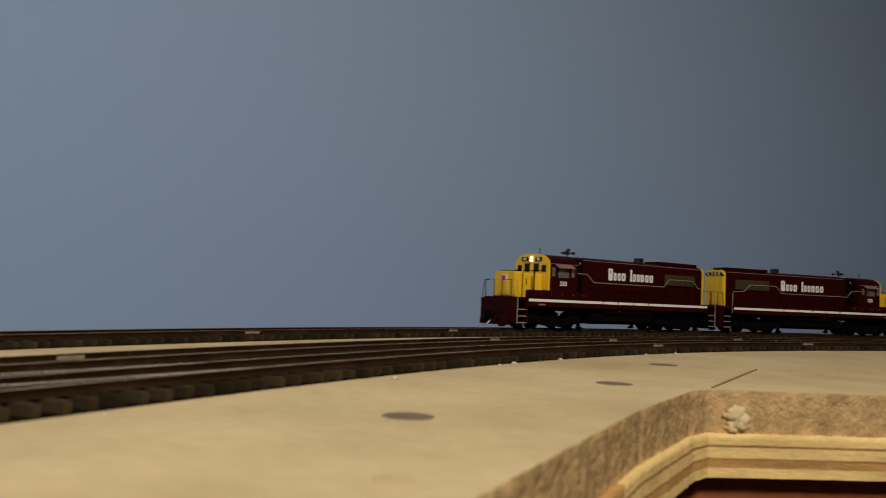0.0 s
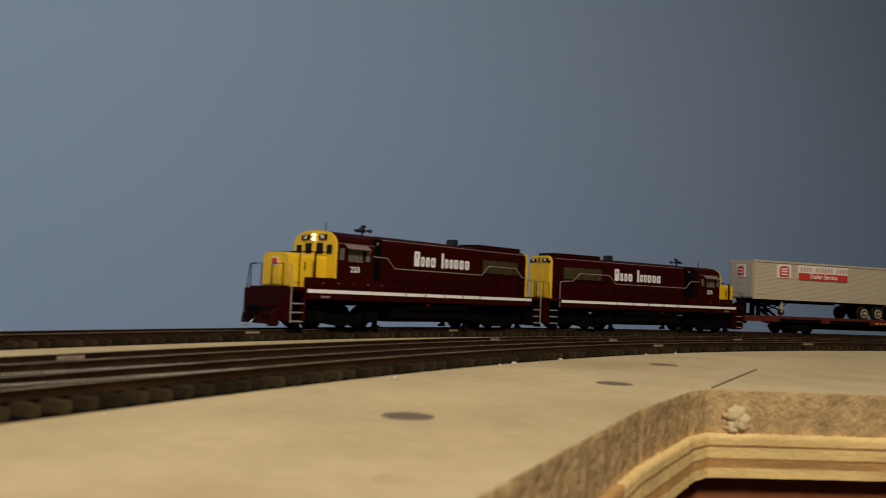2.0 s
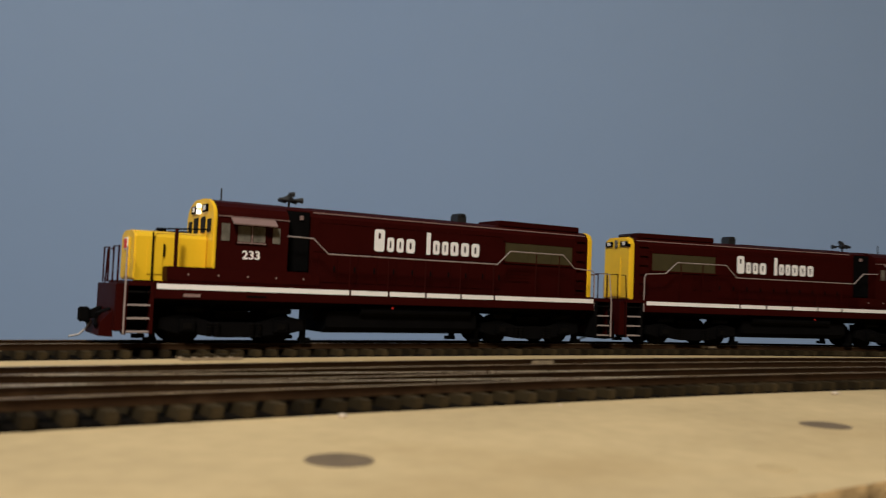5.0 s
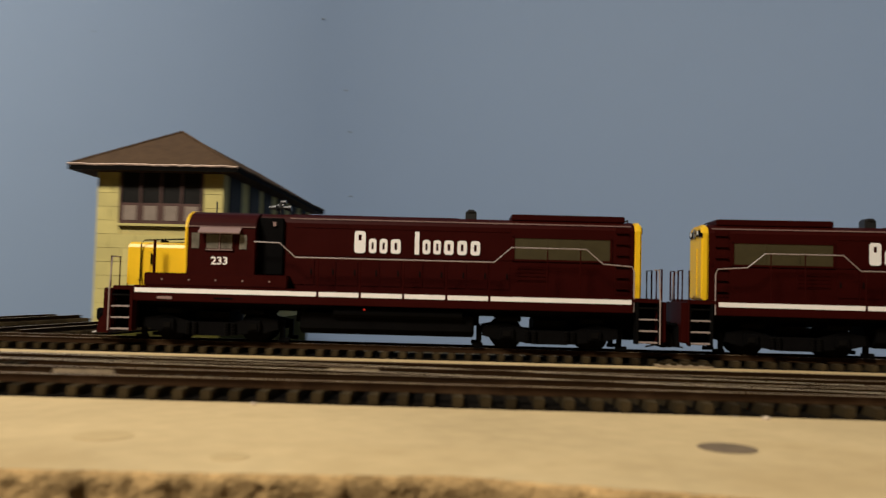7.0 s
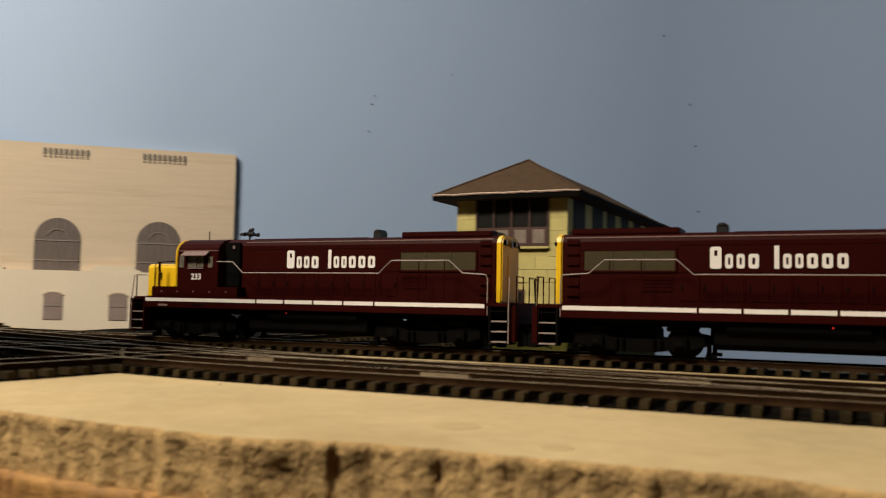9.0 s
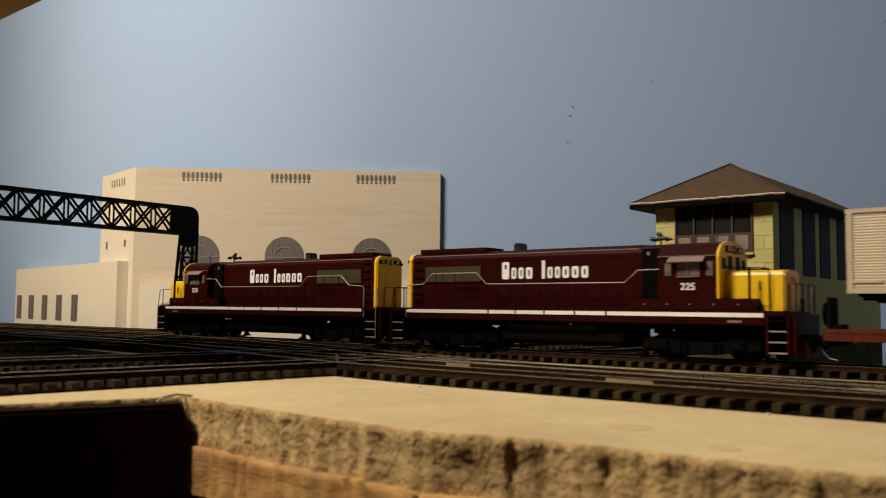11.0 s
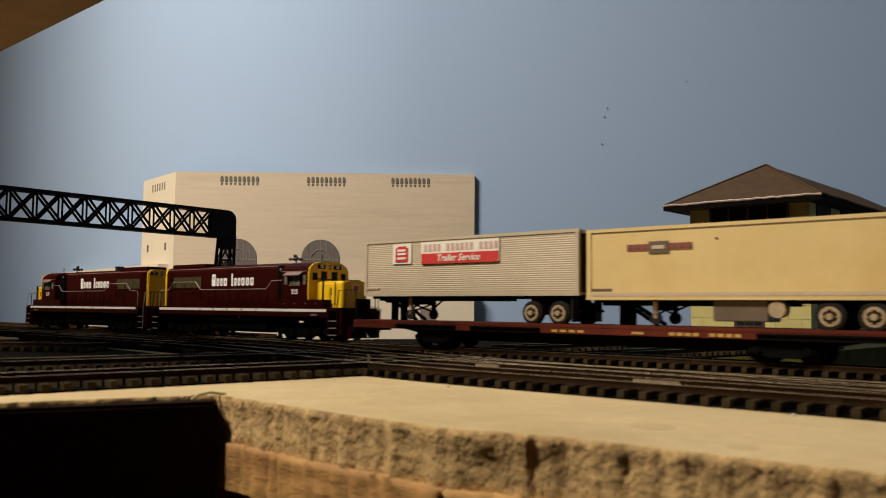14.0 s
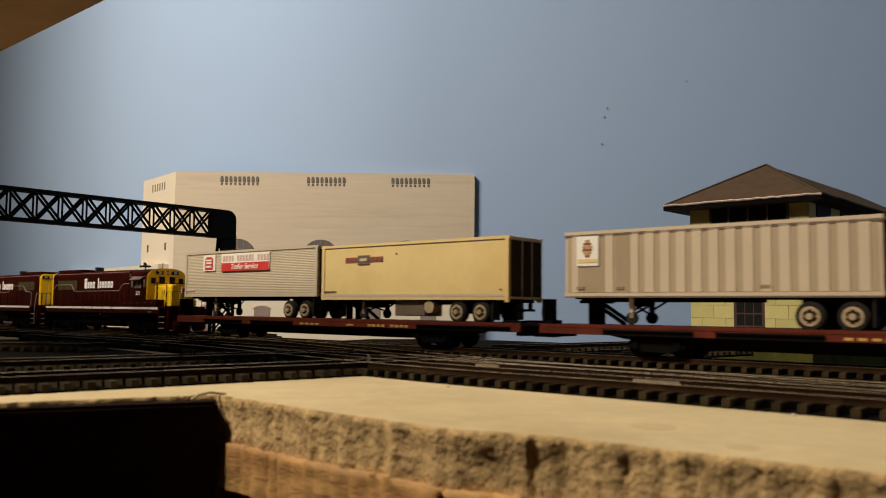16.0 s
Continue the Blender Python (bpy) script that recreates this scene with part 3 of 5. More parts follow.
def power_plant():
    th = thing("power_plant", "cream card power plant with arched windows against the backdrop", "building")
    y = .93
    bm = boxes((-.2964, .0335, y, .9365, -.04, .1738))
    part("facade", bm, M_PLANT, th)
    # side run along the left wall
    e = Vector((-.0626, .076, 0)).normalized()
    nrm = Vector((-e.y, e.x, 0))
    side = Matrix.Translation((-.2964, y, 0)) @ Matrix.Rotation(math.atan2(e.y, e.x), 4, "Z")
    # in the run's own space x runs along the wall and negative y is away from it

    def put(ob):
        ob.matrix_local = side
        return ob
    put(part("side_wall", boxes((.0005, .098, -.0055, .0, -.02, .1736)), M_PLANT_L, th))
    put(part("side_annex", boxes((.0125, .378, .0003, .012, -.02, .0716)), M_PLANT_L, th))
    put(part("side_vent", boxes(*[(.030 + .0072 * i, .0325 + .0072 * i, .0, .0004, .157, .1655) for i in range(6)]), M_PBAR, th))
    for x in (.022, .075):
        put(part("side_window", boxes((x, x + .0035, 0, .0006, .088, .096)), M_PWIN, th))
    for i, x in enumerate((.13, .185, .240, .295, .348)):
        w = put(part("annex_window", boxes((x, x + .020, .012, .0127, .005, .036)), M_PWIN, th))
        put(part("glazing_bar", boxes((x + .0093, x + .0107, .0127, .0131, .005, .036)), M_PBAR, th))
    # front annex with a stepped gable
    bm = boxes((-.2850, .0335, .918, y - .0003, -.04, .0478))
    part("annex", bm, M_PLANT_L, th)
    for c in (-.2035, -.0797):
        bm = bmesh.new()
        prism(bm, [(c - .0235, .0478), (c + .0235, .0478), (c + .0235, .0495), (c + .0195, .0500), (c + .0165, .0530), (c - .0165, .0530), (c - .0195, .0500), (c - .0235, .0495)], "y", .9182, y - .001)
        part("gable_step", bm, M_PLANT_L, th)
    for x in (-.255, -.195, -.135, -.076, -.016):
        bm = bmesh.new()
        prism(bm, [(x - .0085, .000), (x + .0085, .000), (x + .0085, .0240), (x + .005, .0257), (x, .0263), (x - .005, .0257), (x - .0085, .0240)], "y", .9174, .9182)
        aw = part("annex_window", bm, M_AWIN, th)
        part("glazing_bar", boxes((x - .0084, x + .0084, .9171, .9174, .0128, .0137)), M_PBAR, aw)
        bm = bmesh.new()
        prism(bm, [(x - .0100, .0240), (x - .0086, .0240), (x - .005, .0259), (x, .0265), (x + .005, .0259), (x + .0086, .0240), (x + .0100, .0240), (x + .006, .0270), (x, .0278), (x - .006, .0270)], "y", .9172, .9182)
        part("hood_mould", bm, M_PLANT, aw)
    for x in (-.226, -.135, -.0405):
        bm = bmesh.new()
        arch(bm, x, .0210, .0480, .1000, y - .0008, y + .0002)
        w = part("arched_window", bm, M_PWIN, th)
        bm = bmesh.new()
        for k in (-.0135, -.0068, 0, .0068, .0135):
            h = .1000 - .0210 + math.sqrt(.0210 ** 2 - k * k)
            box(bm, x + k - .00022, x + k + .00022, y - .0013, y - .0008, .0480, h)
        box(bm, x - .0205, x + .0205, y - .0014, y - .0008, .0770, .0781)
        box(bm, x - .0208, x + .0208, y - .0014, y - .0008, .0574, .0585)
        part("mullions", bm, M_PBAR, w)
        bm = bmesh.new()
        arc = [(x + .0105 * math.cos(a), y - .0012, .0780 + .0105 * math.sin(a)) for a in [math.pi * k / 12 for k in range(13)]]
        tube(bm, arc, .0006, 4)
        part("fan_bar", bm, M_PBAR, w)
    for x in (-.2255, -.1300, -.0370):
        bm = bmesh.new()
        for k in range(9):
            xx = x - .0215 + .0049 * k
            prism(bm, [(xx, .1630), (xx + .0030, .1630), (xx + .0030, .1680), (xx + .0022, .1692), (xx + .0008, .1692), (xx, .1680)], "y", y - .0007, y + .0002)
            box(bm, xx + .0006, xx + .0024, y - .0007, y + .0002, .1599, .1618)
        part("vent", bm, M_VENT, th)
    return th


power_plant()


def tower():
    """Two-storey signal tower, its long side square to the tracks."""
    th = thing("signal_tower", "yellow block signal tower with a brown hipped roof", "building")
    th.matrix_world = Matrix.Translation((.158, .6086, 0)) @ Matrix.Rotation(radians(-42.5), 4, "Z")
    W_, D_, o = .110, .300, .0105          # eaves along the track and away from it
    x0, x1, y0, y1 = .0150, .0980, o + .001, D_ - o
    zt = .098
    core = part("wall", boxes((x0 + .0006, x1 - .0006, y0 + .0006, y1 - .0006, -.035, zt)), M_MORTAR, th, "yellow block wall core")
    # blocks on the track side
    bw, bh = .0172, .0090
    dx0, dx1, dz = x0 + .0315, x0 + .0530, .034
    wx0, wx1, wz0 = x0 + .0155, x1 - .0135, .0640
    rnd = random.Random(4)
    blocks = bmesh.new()
    z, r = -.033, 0
    while z < zt - .001:
        x = x0 - (bw / 2 if r % 2 else 0)
        while x < x1:
            a, b = max(x, x0), min(x + bw - .00022, x1)
            t = min(z + bh - .00022, zt)
            clear = not (b > dx0 and a < dx1 and z < dz) and not (b > wx0 and a < wx1 and t > wz0)
            if b - a > .0008 and clear:
                part("block", boxes((a, b, y0 - .0002 - rnd.random() * .0002, y0 + .0006, z, t)), M_BRICK, core)
            elif b - a > .0008:
                for c0, c1 in ((dx0, dx1),) if z < dz else ((wx0, wx1),):
                    if a < c0 - .0008:
                        part("block", boxes((a, min(b, c0), y0 - .0003, y0 + .0006, z, t)), M_BRICK, core)
                    if b > c1 + .0008:
                        part("block", boxes((max(a, c1), b, y0 - .0003, y0 + .0006, z, t)), M_BRICK, core)
            x += bw
        z += bh
        r += 1
    # plain end wall in bigger lifts
    part("end_wall", boxes((x1 - .0006, x1 + .0002, y0, y1, -.035, zt)), M_BRICK, th, "yellow end wall")
    part("end_wall", boxes((x0 - .0002, x0 + .0006, y0 + .001, y1, -.035, zt)), M_BRICK, th, "yellow end wall")
    # added course: the train's shade on the wall foot is in its dark olive
    part("shaded_wall_foot", boxes((x0 - .0008, x1 + .0008, y0 - .0008, y1, -.035, -.0005)), M_FOOTSHADE, th, "darkened wall foot, train shade put into its colour")
    d = part("door", boxes((dx0, dx1, y0 - .0001, y0 + .0004, 0, dz)), M_DOOR, th)
    for k in range(3):
        for j in range(3):
            part("pane", boxes((dx0 + .002 + .006 * k, dx0 + .0072 + .006 * k, y0 - .0004, y0, .008 + .0085 * j, .0152 + .0085 * j)), M_TWIN, d)
    w = part("window_band", boxes((wx0, wx1, y0 - .0001, y0 + .0006, wz0, zt)), M_TWIN, th, "dark glazed window band")
    part("spandrel", boxes((wx0, wx1, y0 - .0012, y0 - .0001, wz0, .0775)), M_DOOR, w, "brown framed lower lights")
    for k in range(4):
        xa = wx0 + (wx1 - wx0) * k / 4
        part("pane", boxes((xa + .0024, xa + (wx1 - wx0) / 4 - .0024, y0 - .0015, y0 - .0010, wz0 + .0022, .0757)), M_TBOARD, w)
    for k in range(5):
        xx = wx0 + (wx1 - wx0) * k / 4
        part("mullion", boxes((xx - .0006, xx + .0006, y0 - .0014, y0 - .0001, wz0, zt)), M_DOOR, w)
    part("window_sill", boxes((wx0 - .001, wx1 + .001, y0 - .0022, y0, wz0 - .0016, wz0)), M_BRICK, w)
    # end wall windows above, a door and a low window below
    for a, b in ((y0 + .012, y0 + .040), (y0 + .060, y0 + .088), (y0 + .10, y0 + .125), (y0 + .145, y0 + .17), (y0 + .19, y0 + .215), (y0 + .235, y0 + .26)):
        part("end_window", boxes((x1 + .0002, x1 + .0008, a, b, .050, .0975)), M_TWIN, th)
    part("end_door", boxes((x1 + .0002, x1 + .0008, y0 + .044, y0 + .060, 0, .034)), M_TWIN, th)
    part("end_window", boxes((x1 + .0002, x1 + .0008, y0 + .012, y0 + .024, .012, .034)), M_TWIN, th)
    # roof: hipped, with a thick worn eave
    ze, za = .1009, .1310
    bm = bmesh.new()
    rx, ra, rb = .056, .048, D_ - .048
    base = [(0, 0), (W_, 0), (W_, D_), (0, D_)]
    lo = [bm.verts.new((x, y, ze - .0036)) for x, y in base]
    hi = [bm.verts.new((x, y, ze)) for x, y in base]
    p1, p2 = bm.verts.new((rx, ra, za)), bm.verts.new((rx, rb, za))
    bm.faces.new(lo)
    for i in range(4):
        j = (i + 1) % 4
        f = bm.faces.new((lo[i], lo[j], hi[j], hi[i]))
        f.material_index = 1
    for q in ((hi[0], hi[1], p1), (hi[1], hi[2], p2, p1), (hi[2], hi[3], p2), (hi[3], hi[0], p1, p2)):
        bm.faces.new(q)
    part("roof", bm, [M_ROOF, M_DARK], th)
    rnd = random.Random(12)
    for a, b in (((0, 0), (W_, 0)), ((W_, 0), (W_, D_)), ((0, D_), (0, 0))):
        bm = bmesh.new()
        tube(bm, [(a[0] + (b[0] - a[0]) * k / 24, a[1] + (b[1] - a[1]) * k / 24, ze + rnd.uniform(-.0003, .0003)) for k in range(25)], .0008, 6)
        part("worn_edge", bm, M_EAVE if a[1] == b[1] else M_ROOF, th, "pale worn eave edge" if a[1] == b[1] else "")
    for a in ((0, 0), (W_, 0)):
        bm = bmesh.new()
        tube(bm, [(a[0], a[1], ze + .0002), (rx, ra, za + .0004)], .0008, 6)
        part("hip_ridge", bm, M_ROOF, th)
    return th


tower()


def gantry():
    th = thing("signal_bridge", "black lattice signal bridge spanning the tracks", "signal bridge")
    h = radians(-41)
    w = Vector((math.sin(h), -math.cos(h), 0))
    th.matrix_world = Matrix.Translation((-.1850, .7080, 0)) @ Matrix.Rotation(math.atan2(w.y, w.x), 4, "Z") @ Matrix.Translation((0, .0095, 0))
    top, dep, wid, span = .1034, .0206, .0030, .34
    zt, zb = top, top - dep
    bay = .0176

    def bar(bm, a, b, r=.0009):
        a, b = Vector(a), Vector(b)
        d = (b - a).normalized()
        s = d.cross(Vector((0, 1, 0)))
        s = s.normalized() * r if s.length > .1 else Vector((r, 0, 0))
        u = d.cross(s).normalized() * r * .6
        q = [[bm.verts.new(p + s * i + u * j) for i, j in ((-1, -1), (1, -1), (1, 1), (-1, 1))] for p in (a, b)]
        bm.faces.new(q[0])
        bm.faces.new(q[1][::-1])
        for k in range(4):
            bm.faces.new((q[0][k], q[1][k], q[1][(k + 1) % 4], q[0][(k + 1) % 4]))
    for y in (-wid, wid):
        for z in (zt, zb):
            part("chord", boxes((-.004 if z == zb else .006, span, y - .0014, y + .0014, z - .0016, z + .0010)), M_GANTRY, th)
        n = int((span - .022) / bay)
        for k in range(n):
            x = .018 + bay * k
            bm = bmesh.new()
            bar(bm, (x, y, zb), (x + bay, y, zt), .0008)
            bar(bm, (x, y, zt), (x + bay, y, zb), .0008)
            bar(bm, (x, y, zb), (x, y, zt), .0006)
            part("lattice", bm, M_GANTRY, th)
        # solid rounded corner plate
        bm = bmesh.new()
        pts = [(.018, zb - .001), (.018, zt + .001), (.004, zt + .001)] + [(.004 - .008 * math.sin(a), zt + .001 - .008 + .008 * math.cos(a)) for a in [math.pi / 2 * k / 5 for k in range(1, 6)]] + [(-.004, zb - .010), (.0095, zb - .010), (.0095, zb - .001)]
        prism(bm, pts, "y", y - .0008, y + .0008)
        part("corner_plate", bm, M_GANTRY, th)
    for k in range(int(span / .0284)):
        bm = bmesh.new()
        x = .02 + .0284 * k
        bar(bm, (x, -wid, zt), (x + .0284, wid, zt), .0006)
        bar(bm, (x, -wid, zb), (x + .0284, wid, zb), .0006)
        part("cross_brace", bm, M_GANTRY, th)
    for base, flip in ((0., 1), (span - .008, -1)):
        leg = part("leg", boxes((base - .006, base + .016, -wid - .003, wid + .003, 0, .0022)), M_GANTRY, th)
        for y in (-1, 1):
            bm = bmesh.new()
            bar(bm, (base - .0032, y * wid, .002), (base - .0030, y * wid, zb), .0011)
            bar(bm, (base + .0150, y * wid, .002), (base + .0085, y * wid, zb), .0011)
            for k in range(4):
                za, zc = .006 + k * (zb - .006) / 4, .006 + (k + 1) * (zb - .006) / 4
                xa, xc = base + .0148 - .0065 * k / 4, base + .0148 - .0065 * (k + 1) / 4
                bar(bm, (base - .0031, y * wid, za), (xc, y * wid, zc), .0006)
                bar(bm, (xa, y * wid, za), (base - .0031, y * wid, zc), .0006)
                bar(bm, (base - .0031, y * wid, za), (xa, y * wid, za), .0006)
            part("leg_frame", bm, M_GANTRY, leg)
    return th


gantry()

# ---- rolling stock ----
LOCO = .2106
WHEELSETS = []


def wheelset(parent, x, r, y=.0080):
    bm = bmesh.new()
    for s in (-1, 1):
        disc(bm, (0, s * y, 0), r, "y", .0010, 20)
        disc(bm, (0, s * (y - .0014), 0), r + .0005, "y", .0004, 20)
        box(bm, -r * .55, r * .55, s * y - .0012, s * y + .0012, -.0005, .0005)
        box(bm, -.0005, .0005, s * y - .0012, s * y + .0012, -r * .55, r * .55)
    disc(bm, (0, 0, 0), .0011, "y", y, 8)
    ob = part("wheelset", bm, M_DARK, parent)
    ob.location = (x, 0, r)
    WHEELSETS.append((ob, x, r))
    return ob


def loco(label, number):
    th = thing("locomotive", label, "locomotive", "diesel locomotives of the train")
    part("underframe", boxes((.004, .204, -.0120, .0120, .0136, .0190), bev=.0005), M_BLACK, th)
    part("centre_beam", boxes((.0120, .0440, -.0068, .0068, .0082, .0137), (.0440, .0690, -.0068, .0068, .0120, .0137), (.0690, .1385, -.0068, .0068, .0082, .0137), (.1385, .1590, -.0068, .0068, .0120, .0137), (.1590, .1960, -.0068, .0068, .0082, .0137)), M_BLACK, th)
    part("deck", boxes((.0022, .2050, -.0172, .0172, .0186, .0202), bev=.0002), M_MAROON, th)
    for s in (-1, 1):
        sill = part("side_sill", boxes((.0098, .1948, s * .0150, s * .0175, .0147, .0205), bev=.0003), M_MAROON, th)
        for a, b in ((.0105, .0779), (.0788, .0936), (.0945, .1096), (.1105, .1255), (.1264, .1413), (.1422, .1940)):
            part("stripe", boxes((a, b, s * .0174, s * .01768, .0179, .0196)), M_WHITE, sill, "white sill stripe")
        part("jack_plate", boxes((.0190, .0245, s * .0174, s * .0178, .0156, .0166)), M_AWNING, sill)
        part("jack_plate", boxes((.0400, .0470, s * .0174, s * .0177, .0160, .0166)), M_BLACK, sill)
        # equipment boxes along the cab
        bx = part("battery_box", boxes((.0136, .0668, s * .0104, s * .0171, .0205, .0253), bev=.0003), M_MAROON, th)
        for k in range(5):
            part("latch", boxes((.020 + .010 * k, .0206 + .010 * k, s * .0170, s * .0173, .0226, .0232)), M_AWNING, bx)
    # cab
    def section(hw, z0, zs, zt):
        half = [(hw, zs), (hw * .97, zs + (zt - zs) * .3), (hw * .88, zs + (zt - zs) * .57), (hw * .72, zs + (zt - zs) * .8), (hw * .5, zs + (zt - zs) * .94), (hw * .25, zt)]
        return [(-hw, z0), (hw, z0)] + half + [(-y_, z_) for y_, z_ in reversed(half)]
    bm = bmesh.new()
    prism(bm, section(.0165, .0205, .0424, .0492), "x", .0292, .0545, bev=.0003)
    cab = part("cab", bm, M_MAROON, th)
    bm = bmesh.new()
    prism(bm, section(.0166, .0253, .0424, .0494), "x", .0280, .0292, bev=.0003)
    front = part("cab_front", bm, M_YELLOW, cab, "yellow cab front")
    for s in (-1, 1):
        part("side_window", boxes((.0307, .0335, s * .0163, s * .0167, .0347, .0405)), M_GLASS, cab)
        part("side_window", boxes((.0362, .0408, s * .0163, s * .0167, .0347, .0400)), M_GLASS, cab)
        part("side_window", boxes((.0416, .0459, s * .0163, s * .0167, .0347, .0400)), M_GLASS, cab)
        part("side_window", boxes((.0486, .0513, s * .0163, s * .0167, .0347, .0400)), M_GLASS, cab)
        f = boxes((.0355, .0362, s * .0164, s * .0169, .0340, .0408), (.0408, .0416, s * .0164, s * .0169, .0340, .0408), (.0459, .0466, s * .0164, s * .0169, .0340, .0408), (.0355, .0466, s * .0164, s * .0169, .0340, .0347))
        part("window_frame", f, M_MAROON, cab)
        part("window_post", boxes((.0410, .0414, s * .0164, s * .0171, .0345, .0402), (.0360, .0462, s * .0164, s * .0171, .0341, .0345)), M_AWNING, cab)
        # awning pink includes the glare of light from above
        bm = bmesh.new()
        prism(bm, [(s * .0164, .0424), (s * .0196, .0402), (s * .0197, .0406), (s * .0164, .0429)], "x", .0338, .0492)
        part("awning", bm, M_AWNING, cab, "window awning, glare put into its pink")
        part("gutter", boxes((.0295, .0545, s * .0160, s * .0168, .0428, .0431)), M_AWNING, cab)
        # front windows, number boards
        part("front_window", boxes((.0277, .0281, s * .0020, s * .0068, .0375, .0430)), M_TWIN, front)
        part("front_window", boxes((.0277, .0281, s * .0098, s * .0136, .0375, .0420)), M_TWIN, front)
        nb = part("number_board", boxes((.0274, .0281, s * .0036, s * .0095, .0446, .0472)), M_BLACK, front)
        writing("board_number", number, .0024, Matrix.Translation((.02735, s * .00655, .0459)) @ Matrix(((0, 0, -1, 0), (-1, 0, 0, 0), (0, 1, 0, 0), (0, 0, 0, 1))), M_WHITE, nb, .8)
        mm = Matrix(((1, 0, 0, 0), (0, 0, -1, 0), (0, 1, 0, 0), (0, 0, 0, 1))) if s < 0 else Matrix(((-1, 0, 0, 0), (0, 0, 1, 0), (0, 1, 0, 0), (0, 0, 0, 1)))
        writing("cab_number", number, .0040, Matrix.Translation((.0413, s * .01655, .0301)) @ mm, M_WHITE, cab, 1.08)
    for z in (.0449, .0470):
        bm = bmesh.new()
        disc(bm, (.0274, 0, z), .0008, "x", .0007, 12)
        part("headlight", bm, M_LAMP if number == "233" else M_GLASS, front)
    # short hood
    bm = bmesh.new()
    prism(bm, [(-.0103, .0205), (.0103, .0205), (.0103, .0348), (.0098, .0360), (.0084, .0367), (.0045, .0370), (-.0045, .0370), (-.0084, .0367), (-.0098, .0360), (-.0103, .0348)], "x", .0044, .0282, bev=.0006)
    nose = part("short_hood", bm, M_YELLOW, th, "yellow short hood")
    for s in (-1, 1):
        part("hood_door", boxes((.0085, .0135, s * .0103, s * .0106, .0225, .0335), bev=.0001), M_YELLOW, nose)
        part("hinge", boxes((.0136, .0140, s * .0103, s * .0109, .0285, .0325)), M_BLACK, nose)
        bm = bmesh.new()
        tube(bm, [(.0100, s * .0112, .0205), (.0100, s * .0112, .0360), (.0110, s * .0108, .0375), (.0280, s * .0108, .0383)], .00028, 5)
        part("grab_iron", bm, M_DARK, nose)
        bm = bmesh.new()
        tube(bm, [(.0165, s * .0150, .0253), (.0165, s * .0150, .0376)], .0006, 6)
        part("post", bm, M_MAROON, nose)
    bm = bmesh.new()
    disc(bm, (.0150, 0, .0374), .0016, "z", .0006, 12)
    part("cap", bm, M_BLACK, nose)
    part("nose_door", boxes((.0040, .0046, -.0035, .0035, .0215, .0345), bev=.0001), M_YELLOW, nose)
    bd = part("badge", boxes((.0037, .0042, -.0024, .0024, .0305, .0345)), M_BADGE, nose)
    part("badge_shield", boxes((.0035, .0038, -.0019, .0019, .0310, .0340)), M_RED, bd)
    # long hood
    bm = bmesh.new()
    hs = [(-.0106, .0203), (.0106, .0203), (.0106, .0455), (.0095, .0477), (.0070, .0488), (-.0070, .0488), (-.0095, .0477), (-.0106, .0455)]
    prism(bm, hs, "x", .0545, .1962, bev=.0002)
    hood = part("long_hood", bm, M_MAROON, th)
    bm = bmesh.new()
    prism(bm, [(y * 1.004, z) for y, z in hs], "x", .1962, .1990, bev=.0006)
    rear = part("hood_end", bm, M_YELLOW, hood, "yellow hood end")
    part("number_board", boxes((.1989, .1995, -.0090, -.0032, .0445, .0468)), M_BLACK, rear)
    part("number_board", boxes((.1989, .1995, .0032, .0090, .0445, .0468)), M_BLACK, rear)
    for s, sg in ((-1, 1), (1, 1)):
        writing("board_number", number, .0022, Matrix.Translation((.19955, s * .0061, .0457)) @ Matrix(((0, 0, 1, 0), (1, 0, 0, 0), (0, 1, 0, 0), (0, 0, 0, 1))), M_WHITE, rear, .8)
    bm = bmesh.new()
    for z in (.0448, .0466):
        disc(bm, (.1992, 0, z), .0010, "x", .0006, 12)
    part("rear_headlight", bm, M_GLASS, rear)
    part("end_door", boxes((.1988, .1993, -.0035, .0035, .0215, .0400), bev=.0001), M_YELLOW, rear)
    part("class_lamp", boxes((.1985, .1996, .0092, .0104, .0440, .0455)), M_BLACK, rear)
    for s in (-1, 1):
        # raised black block; the recess's darkness is put into its colour
        part("recess_block", boxes((.0546, .0640, s * .0106, s * .0120, .0255, .0470), bev=.0003), M_BLACK, hood, "raised black block drawn for the dark blower recess")
        part("marker_lamp", boxes((.0600, .0612, s * .0120, s * .0126, .0440, .0455)), M_AWNING, hood)
        for k in range(10):
            a = .0680 + .0082 * k
            dr = part("hood_door", boxes((a, a + .0078, s * .0105, s * .01085, .0222, .0322), bev=.0001), M_MAROON, hood)
            part("latch", boxes((a + .0064, a + .0069, s * .0108, s * .0111, .0262, .0282)), M_DARK, dr)
        for k in range(4):
            a = .0680 + .0205 * k
            part("upper_panel", boxes((a, a + .0200, s * .0105, s * .01078, .0438, .0452)), M_MAROON, hood)
        part("hood_line", boxes((.0660, .1955, s * .0105, s * .01082, .0332, .0335)), M_MAROON, hood)
        # pale pink line drawn as the highlight on the hood's top edge
        part("hood_line", boxes((.0660, .1950, s * .0092, s * .0101, .0470, .0474)), M_AWNING, hood)
        g = part("radiator_grille", boxes((.1512, .1870, s * .0104, s * .0109, .0339, .0418)), M_OLIVE, hood, "olive radiator mesh")
